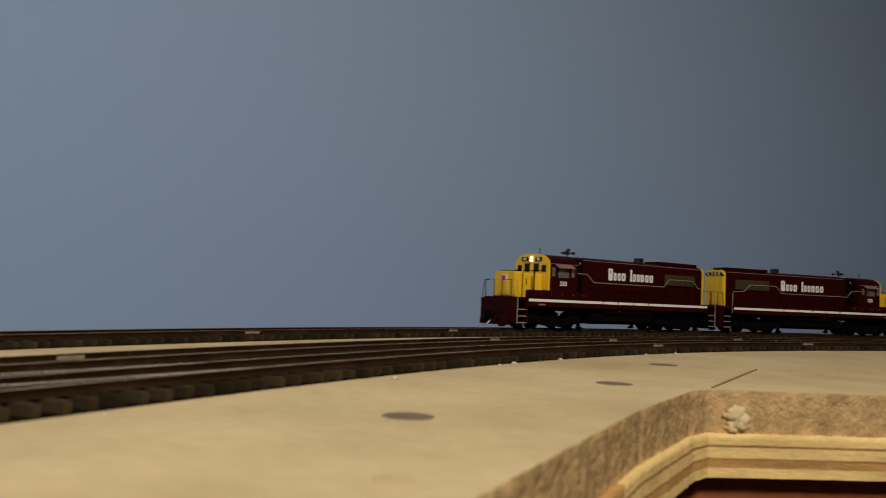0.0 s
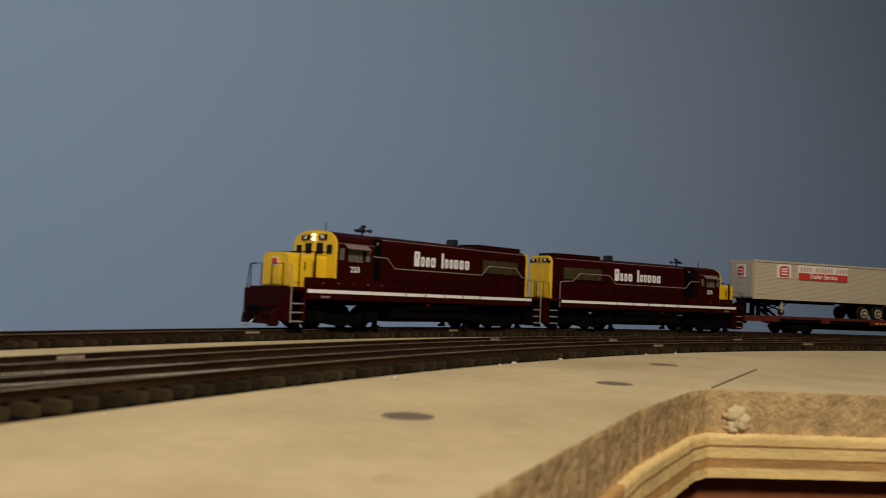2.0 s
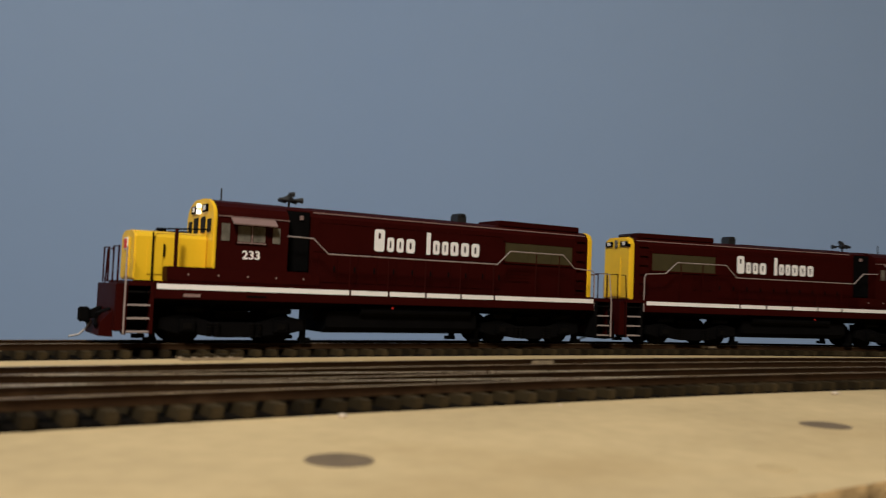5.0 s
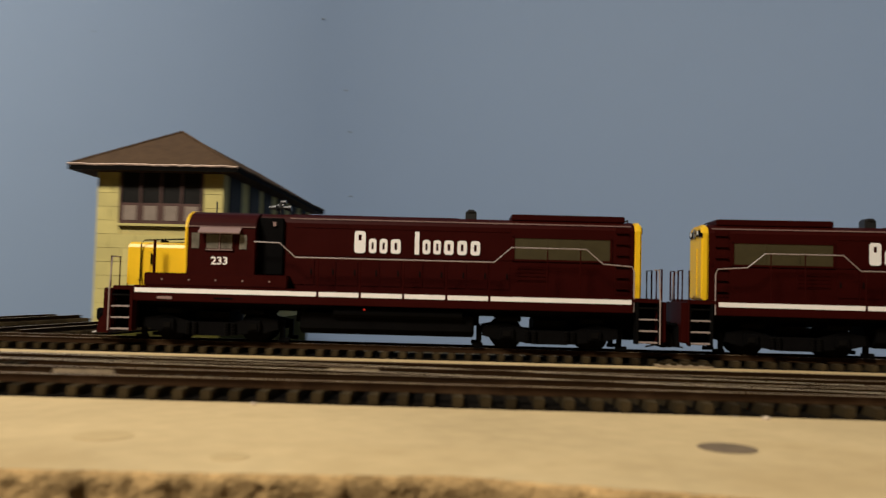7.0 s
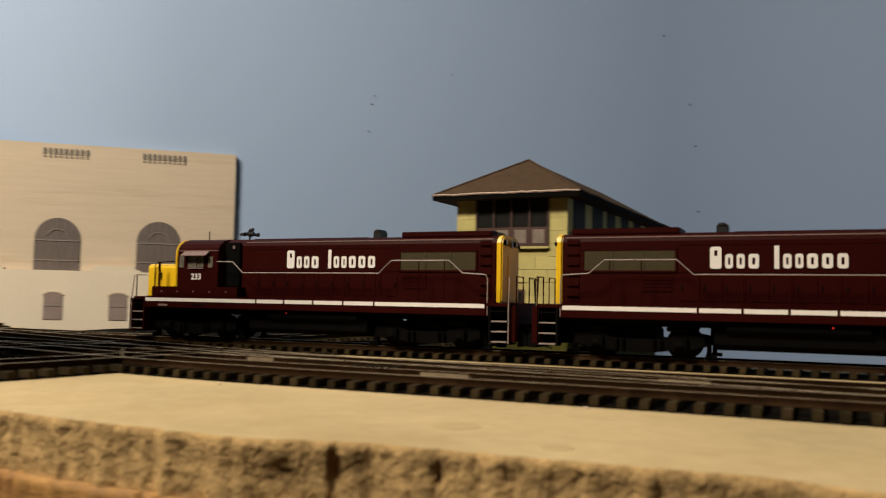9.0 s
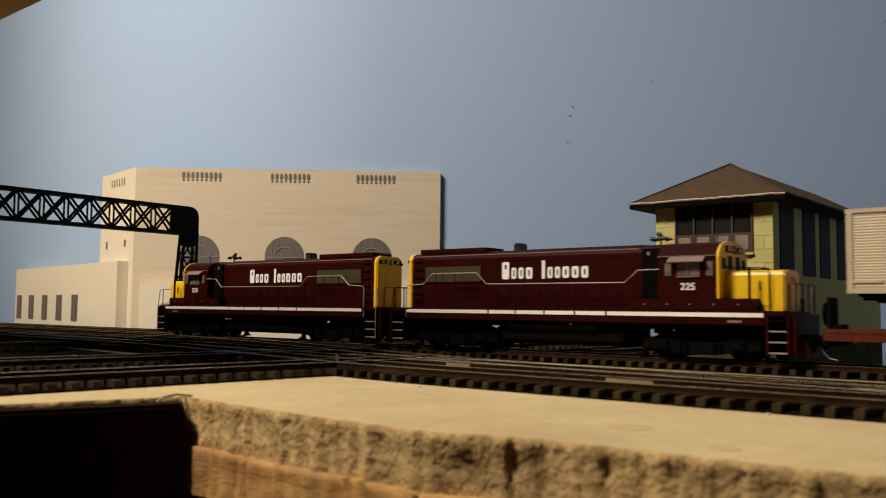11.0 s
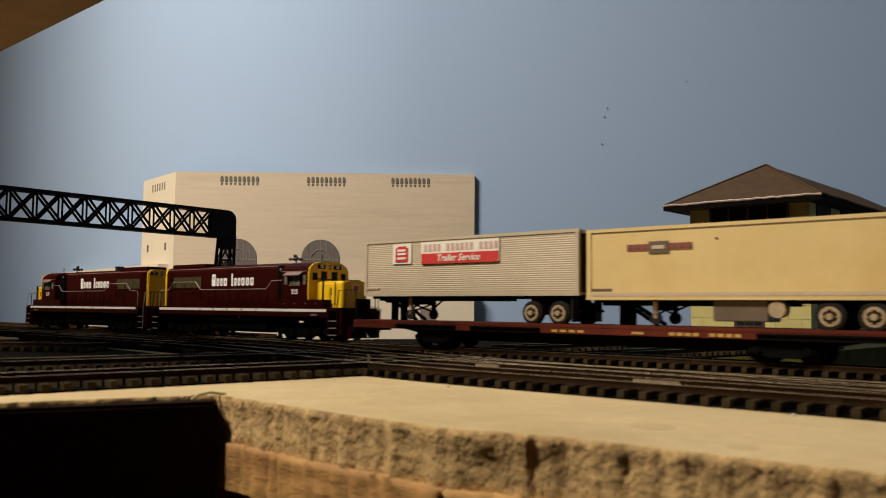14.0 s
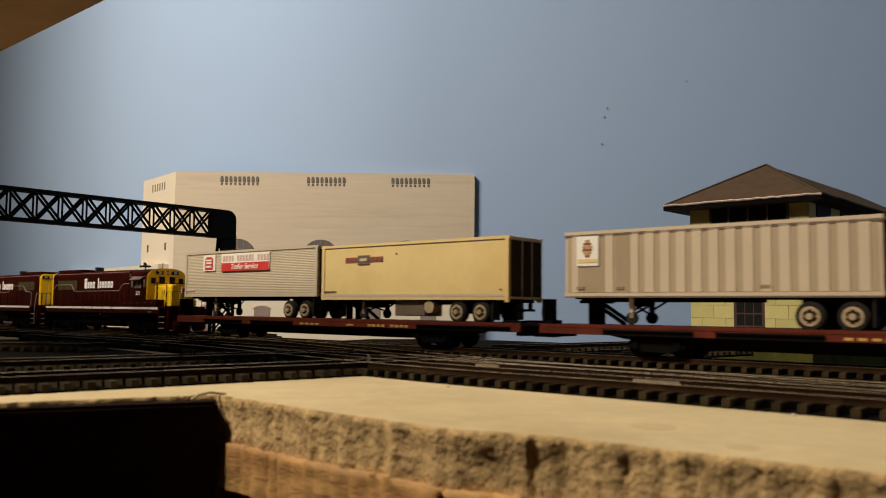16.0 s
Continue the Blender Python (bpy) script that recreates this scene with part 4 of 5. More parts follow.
        part("grille_frame", boxes((.1504, .1512, s * .0104, s * .0111, .0332, .0424), (.1870, .1878, s * .0104, s * .0111, .0332, .0424), (.1504, .1878, s * .0104, s * .0111, .0418, .0424), (.1504, .1878, s * .0104, s * .0111, .0332, .0339)), M_MAROON, g)
        part("mullion", boxes((.1630, .1636, s * .0104, s * .0111, .0339, .0418), (.1752, .1758, s * .0104, s * .0111, .0339, .0418)), M_OLIVE, g)
        lv = part("louvre_panel", boxes((.1520, .1640, s * .0105, s * .0108, .0255, .0320)), M_MAROON, hood)
        part("louvre", boxes(*[(.1525, .1635, s * .0107, s * .0110, .0260 + .0014 * k, .0265 + .0014 * k) for k in range(4)]), M_MAROON, lv)
        ld = part("hood_ladder", boxes((.1890, .1942, s * .0104, s * .0108, .0215, .0465)), M_MAROON, hood)
        for k in range(6):
            part("rung", boxes((.1892, .1940, s * .0108, s * .0116, .0235 + .0042 * k, .0238 + .0042 * k)), M_MAROON, ld)
        # name on the hood flank: one plain bar for each letter
        nm = [(.0907, .0953, .0346, .0430), (.0962, .0994, .0347, .0402), (.1003, .1036, .0347, .0402), (.1045, .1086, .0347, .0402),
              (.1135, .1156, .0346, .0432), (.1165, .1198, .0348, .0402), (.1206, .1238, .0348, .0402), (.1246, .1286, .0348, .0402), (.1296, .1336, .0348, .0402), (.1346, .1386, .0348, .0402)]
        for a, b, z0, z1 in nm:
            if s > 0:
                a, b = .2293 - b, .2293 - a
            b -= .0004
            bm = bmesh.new()
            if b - a < .0024:
                box(bm, a, b, s * .0107, s * .0110, z0, z1)
            else:
                c, w, h = .0007, (b - a) * .36, (z1 - z0) * .27
                zs = z0 + h if z1 - z0 < .007 else z0 + (z1 - z0) * .58
                prism(bm, [(a + c, z0), (a + w, z0), (a + w, z1), (a + c, z1), (a, z1 - c), (a, z0 + c)], "y", s * .0107, s * .0110)
                prism(bm, [(b - w, z0), (b - c, z0), (b, z0 + c), (b, z1 - c), (b - c, z1), (b - w, z1)], "y", s * .0107, s * .0110)
                box(bm, a + w, b - w, s * .0107, s * .0110, z1 - min(h, .0014), z1)
                box(bm, a + w, b - w, s * .0107, s * .0110, z0, zs)
            part("name_bar", bm, M_WHITE, hood, "white painted letter bar")
        # handrail
        rail = [(.0540, .0376), (.0636, .0374), (.0696, .0322), (.1434, .0322), (.1496, .0378), (.1773, .0378), (.1836, .0325), (.1942, .0318), (.1950, .0300), (.1950, .0150)]
        bm = bmesh.new()
        tube(bm, [(a, s * .0168, z) for a, z in rail], .00026, 6)
        hr = part("handrail", bm, M_RAILING, th, "pale wire handrail")
        for a in (.0783, .0940, .1100, .1259, .1417, .1630, .1752):
            bm = bmesh.new()
            tube(bm, [(a, s * .0168, .0195), (a, s * .0168, .0322 if a < .15 else .0378)], .00024, 5)
            part("stanchion", bm, M_MAROON, hr)
    # roof gear
    part("radiator_hatch", boxes((.1500, .1930, -.0082, .0082, .0486, .0510), bev=.0003), M_MAROON, hood)
    part("dynamic_vent", boxes((.0660, .1300, -.0040, .0040, .0486, .0493), bev=.0002), M_MAROON, hood)
    part("exhaust_stack", boxes((.1325, .1368, -.0030, .0030, .0486, .0522), (.1332, .1361, -.0034, .0034, .0515, .0528), bev=.0003), M_HORN, hood)
    bm = bmesh.new()
    tube(bm, [(.1948, -.004, .0486), (.1948, -.004, .0500), (.1948, .004, .0500), (.1948, .004, .0486)], .0003, 5)
    part("lift_loop", bm, M_HORN, hood)
    bm = bmesh.new()
    disc(bm, (.0605, 0, .0505), .0006, "z", .0016, 8)
    box(bm, .0560, .0650, -.0010, .0010, .0518, .0524)
    disc(bm, (.0605, 0, .0530), .0012, "z", .0008, 10)
    disc(bm, (.0618, .0, .0542), .0006, "x", .0016, 10, .0010)
    for x, y, f in ((.0560, -.0018, -1), (.0648, -.0024, 1), (.0600, .0000, -1), (.0575, .0022, -1), (.0640, .0022, 1)):
        disc(bm, (x, y, .0528 if abs(y) < .001 else .0519), .0005, "x", .0022, 10, .0011)
    for v in bm.verts:
        v.co.x = .0603 + (v.co.x - .0605) * .66
    part("horn", bm, M_HORN, cab, "black air horn cluster")
    bm = bmesh.new()
    disc(bm, (.0350, 0, .0512), .0003, "z", .0026, 6)
    disc(bm, (.0350, 0, .0490), .0010, "z", .0003, 8)
    part("antenna", bm, M_HORN, cab)
    # ends: pilots, steps, railings, couplers
    for e, fx in ((0, 1), (1, -1)):
        def X(u):
            return u - .0006 if not e else .2062 - u
        def bb(*rows, bev=0.):
            return boxes(*[(X(r[0]), X(r[1]), *r[2:]) for r in rows], bev=bev)
        pl = part("pilot", bb((-.0010, .0028, -.0160, .0160, .0042, .0192), bev=.0003), M_MAROON, th)
        bm = bmesh.new()
        prism(bm, [(X(-.0010), .0105), (X(-.0042), .0070), (X(-.0048), .0025), (X(-.0005), .0022)], "y", -.0120, .0120)
        part("plow", bm, M_MAROON if not e else M_BLACK, pl)
        bm = bb((-.0080, .0040, -.0018, .0018, .0075, .0105), (-.0090, -.0060, -.0028, .0024, .0065, .0112), bev=.0004)
        part("coupler", bm, M_BLACK, pl)
        bm = bmesh.new()
        tube(bm, [(X(-.0050), .0, .0068), (X(-.0062), .0, .0045), (X(-.0085), .0005, .0022), (X(-.0115), .0005, .0016)], .00035, 6)
        part("uncoupling_pin", bm, M_STEEL, pl)
        for y in (-.006, .006, -.009, .009):
            bm = bmesh.new()
            tube(bm, [(X(-.0010), y, .0110), (X(-.0045), y, .0095), (X(-.0050), y, .0060), (X(-.0040), y * .9, .0042)], .0005, 6)
            part("air_hose", bm, M_BLACK, pl)
        for s in (-1, 1):
            st = part("step_well", bb((.0020, .0098, s * .0100, s * .0130, .0035, .0190)), M_BLACK, th)
            for k in range(4):
                z = .0042 + .0042 * k
                part("step", bb((.0024, .0094, s * .0125, s * .0172, z - .0003, z + .0002)), M_RAILING if k < 3 else M_DARK, st)
            part("step_plate", bb((.0094, .0104, s * .0125, s * .0174, .0035, .0190), (.0018, .0024, s * .0125, s * .0172, .0032, .0190)), M_MAROON if not e else M_BLACK, st)
            bm = bmesh.new()
            tube(bm, [(X(.0016), s * .0174, .0035), (X(.0016), s * .0174, .0190), (X(.0018), s * .0160, .0308), (X(.0026), s * .0120, .0310)], .00028, 6)
            part("step_rail", bm, M_RAILING if s < 0 else M_MAROON, st)
            bm = bmesh.new()
            tube(bm, [(X(.0000), s * .0125, .0195), (X(.0000), s * .0125, .0312), (X(.0000), s * .0040, .0312), (X(.0000), s * .0040, .0195)], .00032, 6)
            part("end_rail", bm, M_MAROON, pl)
    # tank, reservoirs, trucks
    bm = bmesh.new()
    prism(bm, [(-.0100, .0040), (.0100, .0040), (.0135, .0062), (.0135, .0118), (-.0135, .0118), (-.0135, .0062)], "x", .0715, .1365, bev=.0005)
    tank = part("fuel_tank", bm, M_BLACK, th)
    for s in (-1, 1):
        bm = bmesh.new()
        disc(bm, (.1080, s * .0138, .0125), .0020, "x", .0240, 12)
        part("air_reservoir", bm, M_BLACK, tank)
        part("marker", boxes((.0955, .0962, s * .0176, s * .0179, .0133, .0139)), M_REDLAMP, tank)
    for c in (.0380, .1650):
        tr = new("truck")
        tr.parent = th
        tr.location = (c, 0, 0)
        part("bolster", boxes((-.006, .006, -.0100, .0100, .0060, .0110)), M_BLACK, tr)
        for s in (-1, 1):
            bm = bmesh.new()
            prism(bm, [(-.0255, .0050), (-.0250, .0085), (-.0170, .0100), (-.0080, .0072), (.0080, .0072), (.0170, .0100), (.0250, .0085), (.0255, .0050), (.0200, .0036), (.0120, .0030), (.0060, .0022), (-.0060, .0022), (-.0120, .0030), (-.0200, .0036)], "y", s * .0102, s * .0124, bev=.0002)
            fr = part("side_frame", bm, M_BLACK, tr)
            for x in (-.0162, .0162):
                part("journal_box", boxes((x - .0026, x + .0026, s * .0120, s * .0140, .0040, .0082), bev=.0003), M_BLACK, fr)
                part("journal_cap", boxes((x - .0014, x + .0014, s * .0139, s * .0144, .0050, .0070)), M_DARK, fr)
            for x in (-.0085, -.0060, .0060, .0085):
                bm = bmesh.new()
                for k in range(5):
                    disc(bm, (x, s * .0128, .0028 + .0010 * k), .0010, "z", .0003, 8)
                part("spring", bm, M_DARK, fr)
            for d_ in (-1, 1):
                part("brake_cylinder", boxes((d_ * .0110, d_ * .0200, s * .0122, s * .0136, .0104, .0124), bev=.0004), M_BLACK, tr)
                part("brake_shoe", boxes((d_ * .0255, d_ * .0270, s * .0075, s * .0100, .0008, .0085), (d_ * .0250, d_ * .0290, s * .0075, s * .0100, .0006, .0020)), M_BLACK, tr)
        for x in (-.0162, .0162):
            wheelset(tr, x, .0058)
    return th


def freight_truck(parent, c):
    tr = new("truck")
    tr.parent = parent
    tr.location = (c, 0, 0)
    part("bolster", boxes((-.0030, .0030, -.0110, .0110, .0045, .0085)), M_DARK, tr)
    for s in (-1, 1):
        bm = bmesh.new()
        prism(bm, [(-.0135, .0060), (-.0090, .0078), (.0090, .0078), (.0135, .0060), (.0130, .0042), (.0060, .0022), (-.0060, .0022), (-.0130, .0042)], "y", s * .0105, s * .0125, bev=.0002)
        fr = part("side_frame", bm, M_DARK, tr)
        for x in (-.0100, .0100):
            bm = bmesh.new()
            disc(bm, (x, s * .0128, .0052), .0017, "y", .0008, 12)
            part("journal", bm, M_BLACK, fr)
    for x in (-.0100, .0100):
        wheelset(tr, x, .0052)


def flat_car(label):
    L_ = .3050
    th = thing("flat_car", label, "flat car", "piggyback flat cars")
    part("deck", boxes((0, L_, -.0148, .0148, .0122, .0139), bev=.0002), M_FLAT, th)
    for s in (-1, 1):
        sl = part("side_sill", boxes((0, L_, s * .0130, s * .0150, .0093, .0122), bev=.0002), M_FLAT, th)
        for a, b in ((.035, .078), (.088, .131), (.236, .299)):
            part("rub_rail", boxes((a, b, s * .0149, s * .0162, .0112, .0119), (a, b, s * .0149, s * .0154, .0094, .0112)), M_DARK, sl, "dark rub rail")
        # stencilled writing, unreadable
        for k in range(9):
            a = .2270 - .0036 * k
            if k not in (4,):
                part("stencil_bar", boxes((a, a + .0026, s * .0150, s * .0153, .0100, .0114)), M_FLATTXT, sl)
        part("stencil_bar", boxes((.1805, .1860, s * .0150, s * .0153, .0101, .0112)), M_FLATTXT, sl)
        for k in range(4):
            part("stencil_bar", boxes((.1380 + .0048 * k, .1412 + .0048 * k, s * .0150, s * .0152, .0101, .0112)), M_FLATTXT, sl)
    bm = bmesh.new()
    prism(bm, [(.012, .0128), (L_ - .012, .0128), (L_ - .040, .0075), (L_ - .085, .0040), (.085, .0040), (.040, .0075)], "y", -.0045, .0045)
    part("centre_sill", bm, M_DARK, th)
    for a, b in ((-.0010, .0035), (L_ - .0035, L_ + .0010)):
        part("end_sill", boxes((a, b, -.0135, .0135, .0075, .0122), bev=.0002), M_DARK, th)
    for a in (-.0060, L_):
        part("coupler", boxes((a - .001, a + .0070, -.0022, .0022, .0070, .0108), bev=.0004), M_BLACK, th)
    part("bridge_plate", boxes((.0010, .0022, -.0140, -.0032, .0139, .0258), (.0022, .0060, -.0130, -.0040, .0139, .0156)), M_DARK, th)
    for y in (-.010, .010):
        part("bridge_plate", boxes((L_ - .0120, L_ - .0010, y - .0035, y + .0035, .0139, .0150)), M_DARK, th)
    bm = bmesh.new()
    disc(bm, (-.0015, -.006, .0195), .0045, "x", .0003, 14)
    part("brake_wheel", bm, M_DARK, th)
    # trailer hitch stands
    for c in (.0235, .1710):
        h = part("hitch", boxes((c - .0070, c + .0060, -.0055, .0055, .0238, .0252), bev=.0003), M_BLACK, th, "black trailer hitch stand")
        bm = boxes((c - .0022, c + .0012, -.0050, -.0025, .0138, .0240), (c - .0022, c + .0012, .0025, .0050, .0138, .0240))
        part("hitch_post", bm, M_DARK, h)
        bm = bmesh.new()
        for y in (-.0038, .0038):
            tube(bm, [(c + .001, y, .0236), (c + .0165, y, .0142)], .0010, 6)
        part("hitch_strut", bm, M_BLACK, h)
    for c in (.0600, .2450):
        freight_truck(th, c)
    return th


def trailer(style, label):
    L_ = {"ribbed": .1445, "smooth": .1409, "panelled": .1378}[style]
    th = thing("semi_trailer", label, "trailer", "trailers riding on the flat cars")
    z0, z1, hw = {"ribbed": (.0278, .0585, .0143), "smooth": (.0258, .0574, .0143), "panelled": (.0275, .0569, .0143)}[style]
    skin = {"ribbed": M_TRL1, "smooth": M_TRL2, "panelled": M_TRL3}[style]
    body = part("box_body", boxes((0, L_, -hw, hw, z0, z1), bev=.0004), skin, th)
    for s in (-1, 1):
        part("top_rail", boxes((-.0002, L_ + .0002, s * (hw - .001), s * (hw + .0004), z1 - .0012, z1 + .0003)), skin, body)
        part("top_seam", boxes((.0005, L_ - .0005, s * hw, s * (hw + .0003), z1 - .0016, z1 - .0012)), M_TRLTOP, body)
        part("bottom_rail", boxes((-.0001, L_ + .0001, s * (hw - .001), s * (hw + .0004), z0 - .0005, z0 + .0010)), skin if style != "ribbed" else M_TRL1, body)
        if style == "ribbed":
            bm = bmesh.new()
            n = 26
            for k in range(n):
                z = z0 + .0022 + (z1 - z0 - .0042) * k / (n - 1)
                prism(bm, [(s * hw, z - .00042), (s * (hw + .0001), z - .0001), (s * (hw + .0001), z + .0001), (s * hw, z + .00042)], "x", .0022, L_ - .0022)
            part("corrugation", bm, M_TRL1, body)
            for a in (.0002, L_ - .0022):
                part("corner_post", boxes((a, a + .0020, s * (hw - .001), s * (hw + .0005), z0, z1 - .0012)), M_TRL1, body)
        if style == "smooth":
            part("kick_rail", boxes((.0005, L_ - .0005, s * hw, s * (hw + .0004), z0 + .0012, z0 + .0028)), M_TRL3, body)
            for a in (.0002, L_ - .0025):
                part("corner_post", boxes((a, a + .0023, s * (hw - .001), s * (hw + .0005), z0 - .0016 if a > .1 else z0, z1 - .0012)), M_TRL2, body)
            for k in range(24):
                part("rivet", boxes((.004 + .0057 * k, .0046 + .0057 * k, s * hw, s * (hw + .0006), z0 + .0018, z0 + .0023)), M_TRL2, body)
            for a, z in ((.062, z1 - .0065), (.135, z0 + .0045)):
                part("marker_lamp", boxes((a, a + .0012, s * hw, s * (hw + .0004), z, z + .0005)), M_TRLEND, body)
            # emblem: red bar with a dark roundel
            c = .0365 if s < 0 else L_ - .0365
            e = part("emblem_bar", boxes((c - .0155, c + .0155, s * hw, s * (hw + .0003), .0470, .0500)), M_EMBLEM, body, "dull red emblem bar")
            for k in (-.0145, -.0110, -.0075, .0065, .0100, .0135):
                part("letter_bar", boxes((c + k - .0002, c + k + .0016, s * (hw + .0002), s * (hw + .0005), .0478, .0492)), M_TRLTOP, e)
            part("emblem_box", boxes((c - .0048, c + .0048, s * hw, s * (hw + .0006), .0458, .0510)), M_TRLTOP, e)
            part("emblem_centre", boxes((c - .0030, c + .0030, s * (hw + .0005), s * (hw + .0009), .0476, .0492)), M_TRL3, e)
            a = .0012 if s < 0 else L_ - .0132
            part("data_plate", boxes((a, a + .0120, s * hw, s * (hw + .0003), z0 + .0036, z0 + .0046)), M_TRLTOP, body)
        if style == "panelled":
            x, k = .0015, 1
            widths = [.0024, .0038, .0140, .0042, .0088, .0038, .0029, .0046]
            while x < L_ - .002:
                w = widths[k - 1] if k <= len(widths) else (.0029 if k % 2 else .0044)
                b = min(x + w, L_ - .0015)
                dark = k % 2 == 1
                pan = part("panel", boxes((x, b - .00015, s * hw, s * (hw + (.0002 if dark else .0005)), z0 + .0012, z1 - .0014)), M_TRL3B if dark else M_TRL3, body)
                if w > .005:
                    for r_ in range(1, int(w / .0014)):
                        part("rib", boxes((x + .0014 * r_, x + .0014 * r_ + .0005, s * hw, s * (hw + .0004), z0 + .0014, z1 - .0016)), M_TRL3B, pan)
                x += w
                k += 1
            part("edge_line", boxes((0, L_, s * hw, s * (hw + .0005), z1 - .0022, z1 - .0015)), M_TRLTOP, body)
            part("edge_line", boxes((0, L_, s * hw, s * (hw + .0005), z0 - .0012, z0 - .0006)), M_TRLTOP, body)
            c = .0125 if s < 0 else L_ - .0125
            e = part("emblem", boxes((c - .0058, c + .0058, s * hw, s * (hw + .0008), .0410, .0548)), M_BADGE, body, "white square emblem")
            for k, (hw_, z) in enumerate(((.0012, .0530), (.0021, .0516), (.0026, .0502), (.0026, .0488), (.0021, .0474), (.0012, .0460))):
                part("emblem_bar", boxes((c - hw_, c + hw_, s * (hw + .0007), s * (hw + .0010), z - .0009, z + .0001)), M_EMBLEM if k % 2 else M_FLATTXT, e)
            part("emblem_bar", boxes((c - .0052, c + .0052, s * (hw + .0007), s * (hw + .0010), .0425, .0442)), M_TRL2, e)
            for a in (.0065, .0270, .092):
                part("vent_slots", boxes((a, a + .0042, s * (hw + .0004), s * (hw + .0008), z0 + .0028, z0 + .0032), (a, a + .0042, s * (hw + .0004), s * (hw + .0008), z0 + .0036, z0 + .0040)), M_TRL3B, body)
        if style == "ribbed":
            c = .0302 if s < 0 else L_ - .0302
            e = part("emblem", boxes((c - .0071, c + .0071, s * hw, s * (hw + .0008), .0452, .0562)), M_BADGE, body, "white square emblem")
            part("emblem_shield", boxes((c - .0047, c + .0047, s * (hw + .0007), s * (hw + .0011), .0462, .0540), (c - .0032, c + .0032, s * (hw + .0007), s * (hw + .0011), .0539, .0549)), M_RED, e)
            for z in (.0476, .0500, .0520):
                part("letter_bar", boxes((c - .0032, c + .0032, s * (hw + .0010), s * (hw + .0013), z, z + .0012)), M_BADGE, e)
            x0, x1 = (.0447, .0978) if s < 0 else (L_ - .0978, L_ - .0447)
            sg = part("sign", boxes((x0, x1, s * hw, s * (hw + .0009), .0450, .0564)), M_BADGE, body, "white and red name sign")
            part("sign_band", boxes((x0 + .0003, x1 - .0003, s * (hw + .0008), s * (hw + .0011), .0447, .0502)), M_RED, sg)
            x = x0 + .0022
            for k in range(16):
                if k in (4, 11):
                    x += .0032
                    continue
                part("letter_bar", boxes((x, x + .0021, s * (hw + .0008), s * (hw + .0011), .0514, .0552)), M_ROSE, sg)
                x += .0032
            mm = Matrix(((1, .25, 0, 0), (0, 0, -1, 0), (0, 1, 0, 0), (0, 0, 0, 1))) if s < 0 else Matrix(((-1, -.25, 0, 0), (0, 0, 1, 0), (0, 1, 0, 0), (0, 0, 0, 1)))
            wr = writing("sign_words", "Trailer Service", .0050, Matrix.Identity(4), M_BADGE, sg, 1.0)
            wr.data.transform(Matrix.Translation(((x0 + x1) / 2, s * (hw + .0012), .0475)) @ mm)
            a = .0012 if s < 0 else L_ - .0122
            part("data_plate", boxes((a, a + .0110, s * (hw + .0003), s * (hw + .0006), z0 + .0034, z0 + .0044)), M_TRL3, body)
    # ends
    # rear doors near-black: the unlit end is put into their colour
    part("rear_door", boxes((L_ - .0001, L_ + .0005, -hw + .0012, -.0002, z0 + .0012, z1 - .0018), (L_ - .0001, L_ + .0005, .0002, hw - .0012, z0 + .0012, z1 - .0018)), M_TRLEND, body)
    part("lock_bar", boxes((L_ + .0004, L_ + .0009, -.0046, -.0040, z0 + .001, z1 - .002), (L_ + .0004, L_ + .0009, .0040, .0046, z0 + .001, z1 - .002)), M_TRL3B, body)
    part("front_wall", boxes((-.0004, .0001, -hw + .0012, hw - .0012, z0 + .0012, z1 - .0018)), M_TRLTOP if style != "ribbed" else M_TRL1, body)
    if style == "ribbed":
        fe = part("front_emblem", boxes((-.0008, -.0003, -.0050, .0050, .0448, .0552)), M_BADGE, body, "white square emblem")
        part("emblem_shield", boxes((-.0011, -.0007, -.0036, .0036, .0462, .0528), (-.0011, -.0007, -.0025, .0025, .0527, .0538)), M_RED, fe)
        part("letter_bar", boxes((-.0013, -.0010, -.0025, .0025, .0480, .0490), (-.0013, -.0010, -.0025, .0025, .0505, .0515)), M_BADGE, fe)
        part("data_plate", boxes((-.0007, -.0003, -.0030, .0030, .0395, .0405)), M_TRL3, body)
    part("underframe", boxes((.003, L_ - .002, -.0105, .0105, z0 - .0018, z0), (.003, L_ - .05, -.0050, .0050, z0 - .0030, z0 - .0010)), M_DARK, th)
    lg = .0325 if style != "smooth" else .0325
    gear = part("landing_gear", boxes((lg - .0015, lg + .0015, -.0098, .0098, z0 - .0050, z0 - .0015)), M_DARK, th)
    for s in (-1, 1):
        part("gear_leg", boxes((lg - .0010, lg + .0010, s * .0085, s * .0105, .0172, z0 - .001)), M_TRL3 if s < 0 else M_DARK, gear)
        bm = bmesh.new()
        disc(bm, (lg, s * .0095, .0172), .0027, "y", .0010, 14)
        part("gear_wheel", bm, M_TYRE, gear)
        bm = bmesh.new()
        tube(bm, [(lg, s * .0092, .0205), (lg + .0120, s * .0060, z0 - .001)], .0005, 6)
        tube(bm, [(lg, -s * .0092, .0185), (lg, s * .0092, .0235)], .0005, 6)
        part("gear_brace", bm, M_DARK, gear)
    if style == "smooth":
        part("cargo_box", boxes((.0600, .0830, -.0125, .0020, .0164, .0250), bev=.0004), M_TRLTOP, th, "brown underslung box")
        bm = bmesh.new()
        disc(bm, (.0868, -.0110, .0215), .0034, "y", .0028, 18)
        part("round_tank", bm, M_HUB, th, "pale round air tank")
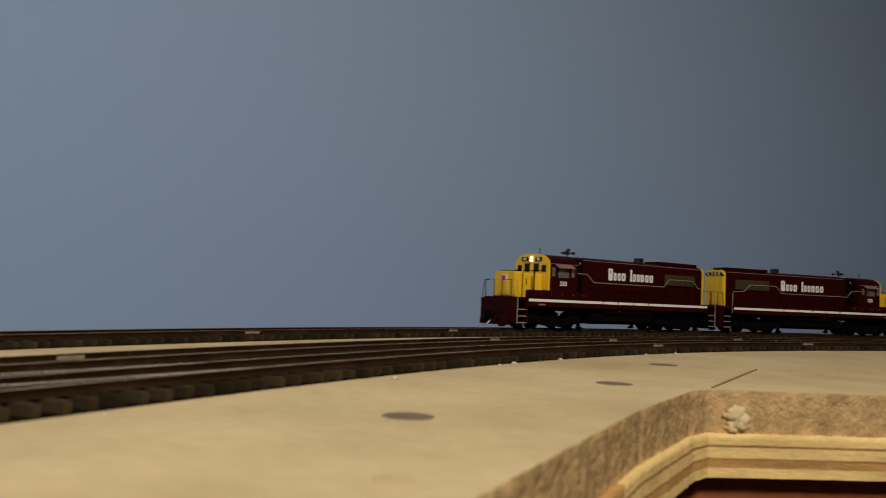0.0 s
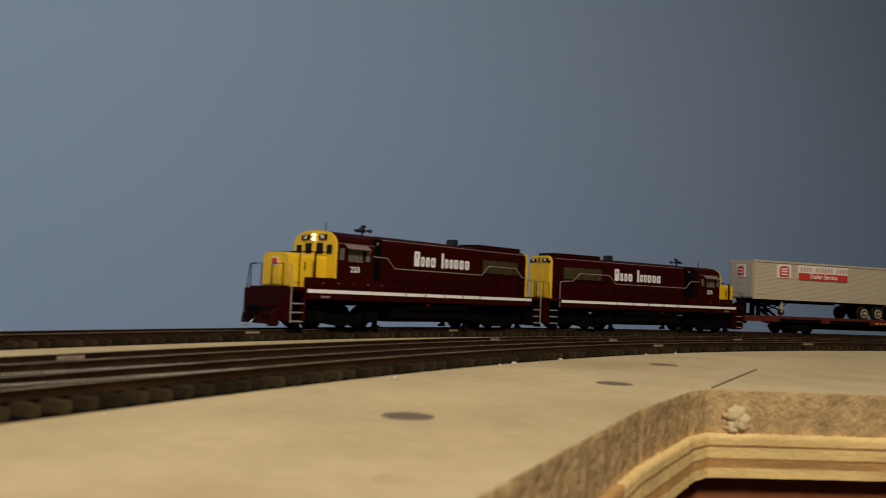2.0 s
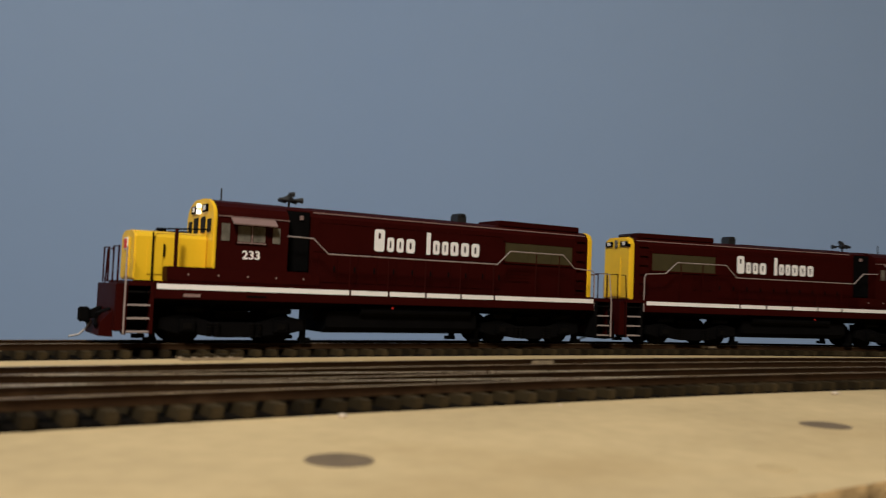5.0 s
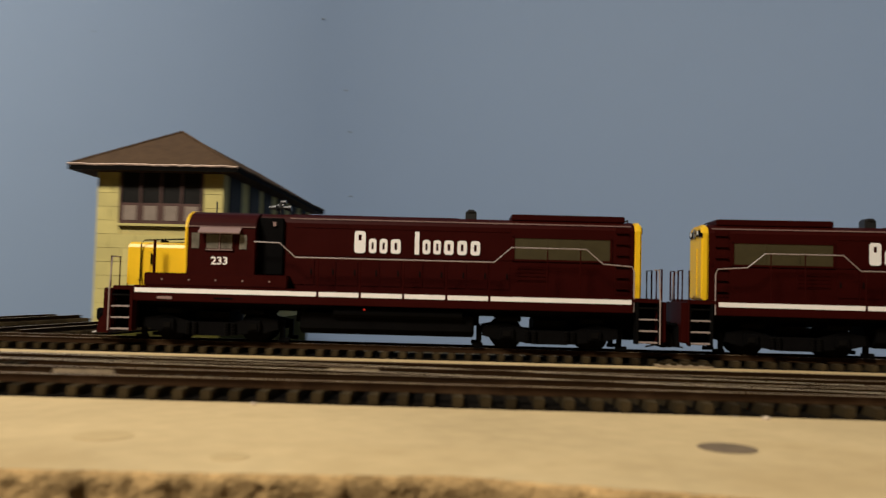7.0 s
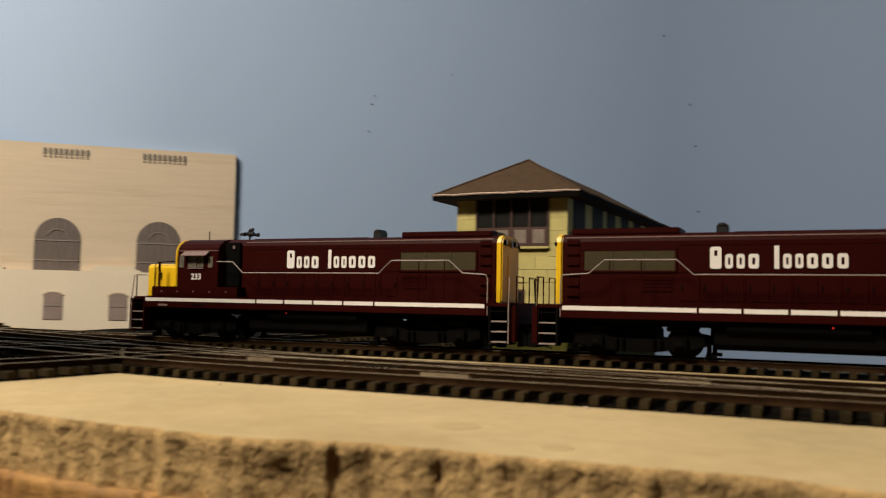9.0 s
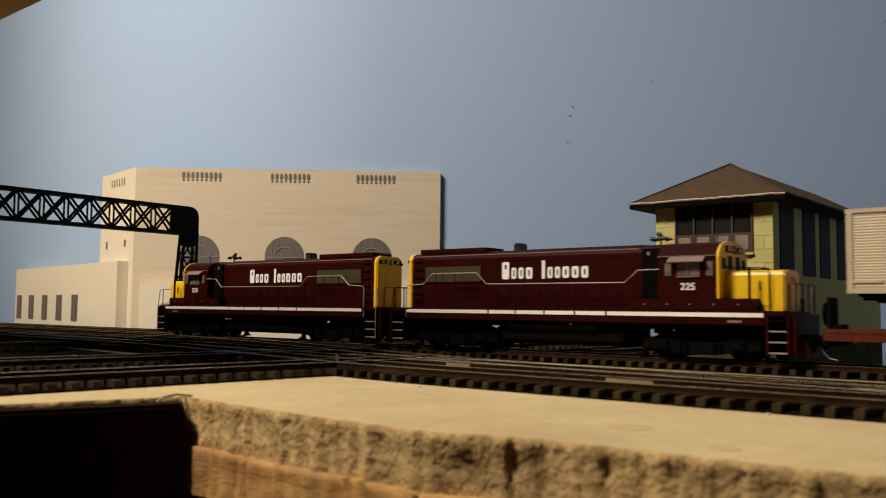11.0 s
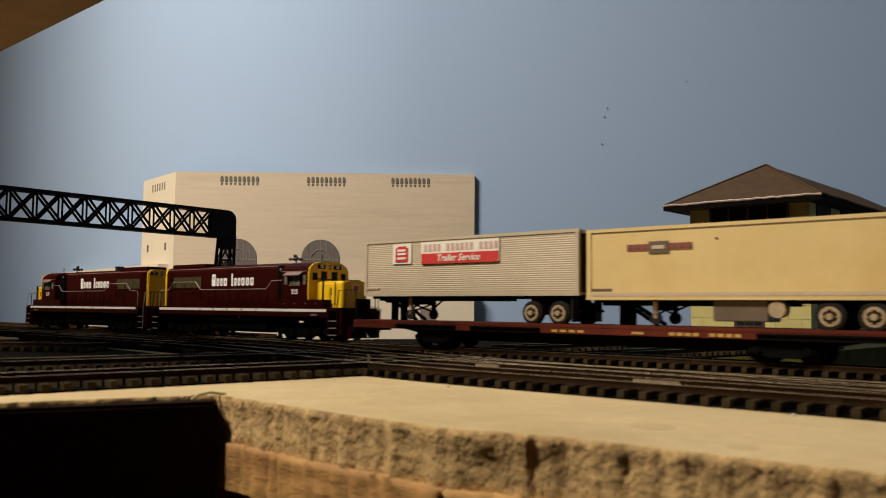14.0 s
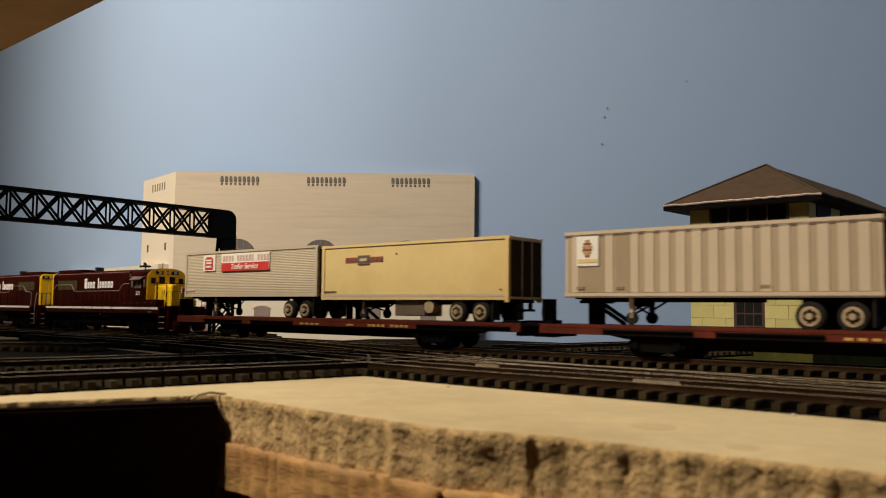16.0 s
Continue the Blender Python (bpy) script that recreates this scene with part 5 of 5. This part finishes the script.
    b0 = {"ribbed": .1250, "smooth": .1148, "panelled": .1190}[style]
    bogie = part("bogie", boxes((b0 - .0130, b0 + .0130, -.0070, .0070, .0200, z0 - .0010)), M_DARK, th)
    for x in (b0 - .0078, b0 + .0078):
        bm = bmesh.new()
        disc(bm, (x, 0, .0190), .0010, "y", .0120, 8)
        part("axle", bm, M_DARK, bogie)
        for s in (-1, 1):
            bm = bmesh.new()
            disc(bm, (x, s * .0122, .0190), .0058, "y", .0021, 24)
            bmesh.ops.bevel(bm, geom=[e_ for e_ in bm.edges if abs(e_.verts[0].co.y - e_.verts[1].co.y) < 1e-6], offset=.0007, segments=2, affect="EDGES")
            ty = part("tyre", bm, M_TYRE, bogie)
            bm = bmesh.new()
            disc(bm, (x, s * .01425, .0190), .0039, "y", .0004, 20, .0036)
            disc(bm, (x, s * .0148, .0190), .0013, "y", .0009, 12)
            for k in range(6):
                a = k * math.pi / 3
                disc(bm, (x + .0026 * math.cos(a), s * .0147, .0190 + .0026 * math.sin(a)), .0004, "y", .0004, 6)
            part("hub", bm, M_HUB, ty)
            # hollow of the rim drawn as a flat dark disc
            bm = bmesh.new()
            disc(bm, (x, s * .01467, .0190), .0028, "y", .00005, 18)
            part("hub_dark_disc", bm, M_TRLEND, ty)
    part("mud_flap", boxes((b0 + .0145, b0 + .0152, -.0135, -.0070, .0150, z0), (b0 + .0145, b0 + .0152, .0070, .0135, .0150, z0)), M_TYRE, th)
    part("bumper", boxes((L_ - .003, L_ - .001, -.0100, .0100, .0195, .0208), (L_ - .003, L_ - .001, -.0075, -.0065, .0205, z0), (L_ - .003, L_ - .001, .0065, .0075, .0205, z0)), M_DARK, th)
    return th


loco_a = loco("maroon and yellow diesel locomotive, lit headlight, leading the train", "233")
wheels_a = WHEELSETS[:]
WHEELSETS.clear()
loco_b = loco("maroon and yellow diesel locomotive coupled back to back", "225")
wheels_b = WHEELSETS[:]
WHEELSETS.clear()
flat_1 = flat_car("red-brown piggyback flat car carrying two trailers")
flat_2 = flat_car("red-brown piggyback flat car carrying a panelled trailer")
wheels_f = WHEELSETS[:]
trailer_1 = trailer("ribbed", "silver-tan corrugated trailer with a red and white sign")
trailer_2 = trailer("smooth", "aged cream smooth-sided trailer with a red emblem")
trailer_3 = trailer("panelled", "beige trailer with tan vertical panels and white emblem")

tracks()


def motions():
    steps = [.25 * k for k in range(65)]
    B = LOCO
    walk(loco_a, [(t, car_pose(train_at(t), .038, .165)) for t in steps])
    walk(loco_b, [(t, car_pose(train_at(t) + B, .0456, .1726, turned=B)) for t in steps])
    for flat, u, loads in ((flat_1, .4320, ((trailer_1, .0085), (trailer_2, .1569))), (flat_2, .7487, ((trailer_3, .0143),))):
        poses = [(t, car_pose(train_at(t) + u, .060, .245)) for t in steps]
        walk(flat, poses)
        for tr, off in loads:
            walk(tr, [(t, m @ Matrix.Translation((off, 0, 0))) for t, m in poses])
    # wheels roll with the way gone
    fine = [.08 * k for k in range(201)]
    for group, sign in ((wheels_a, -1), (wheels_b, 1), (wheels_f, -1)):
        for ob, x, r in group:
            walk(ob, [(t, pose(x, 0, r) @ Matrix.Rotation(sign * (train_at(0) - train_at(t)) / r, 4, "Y")) for t in fine])


motions()
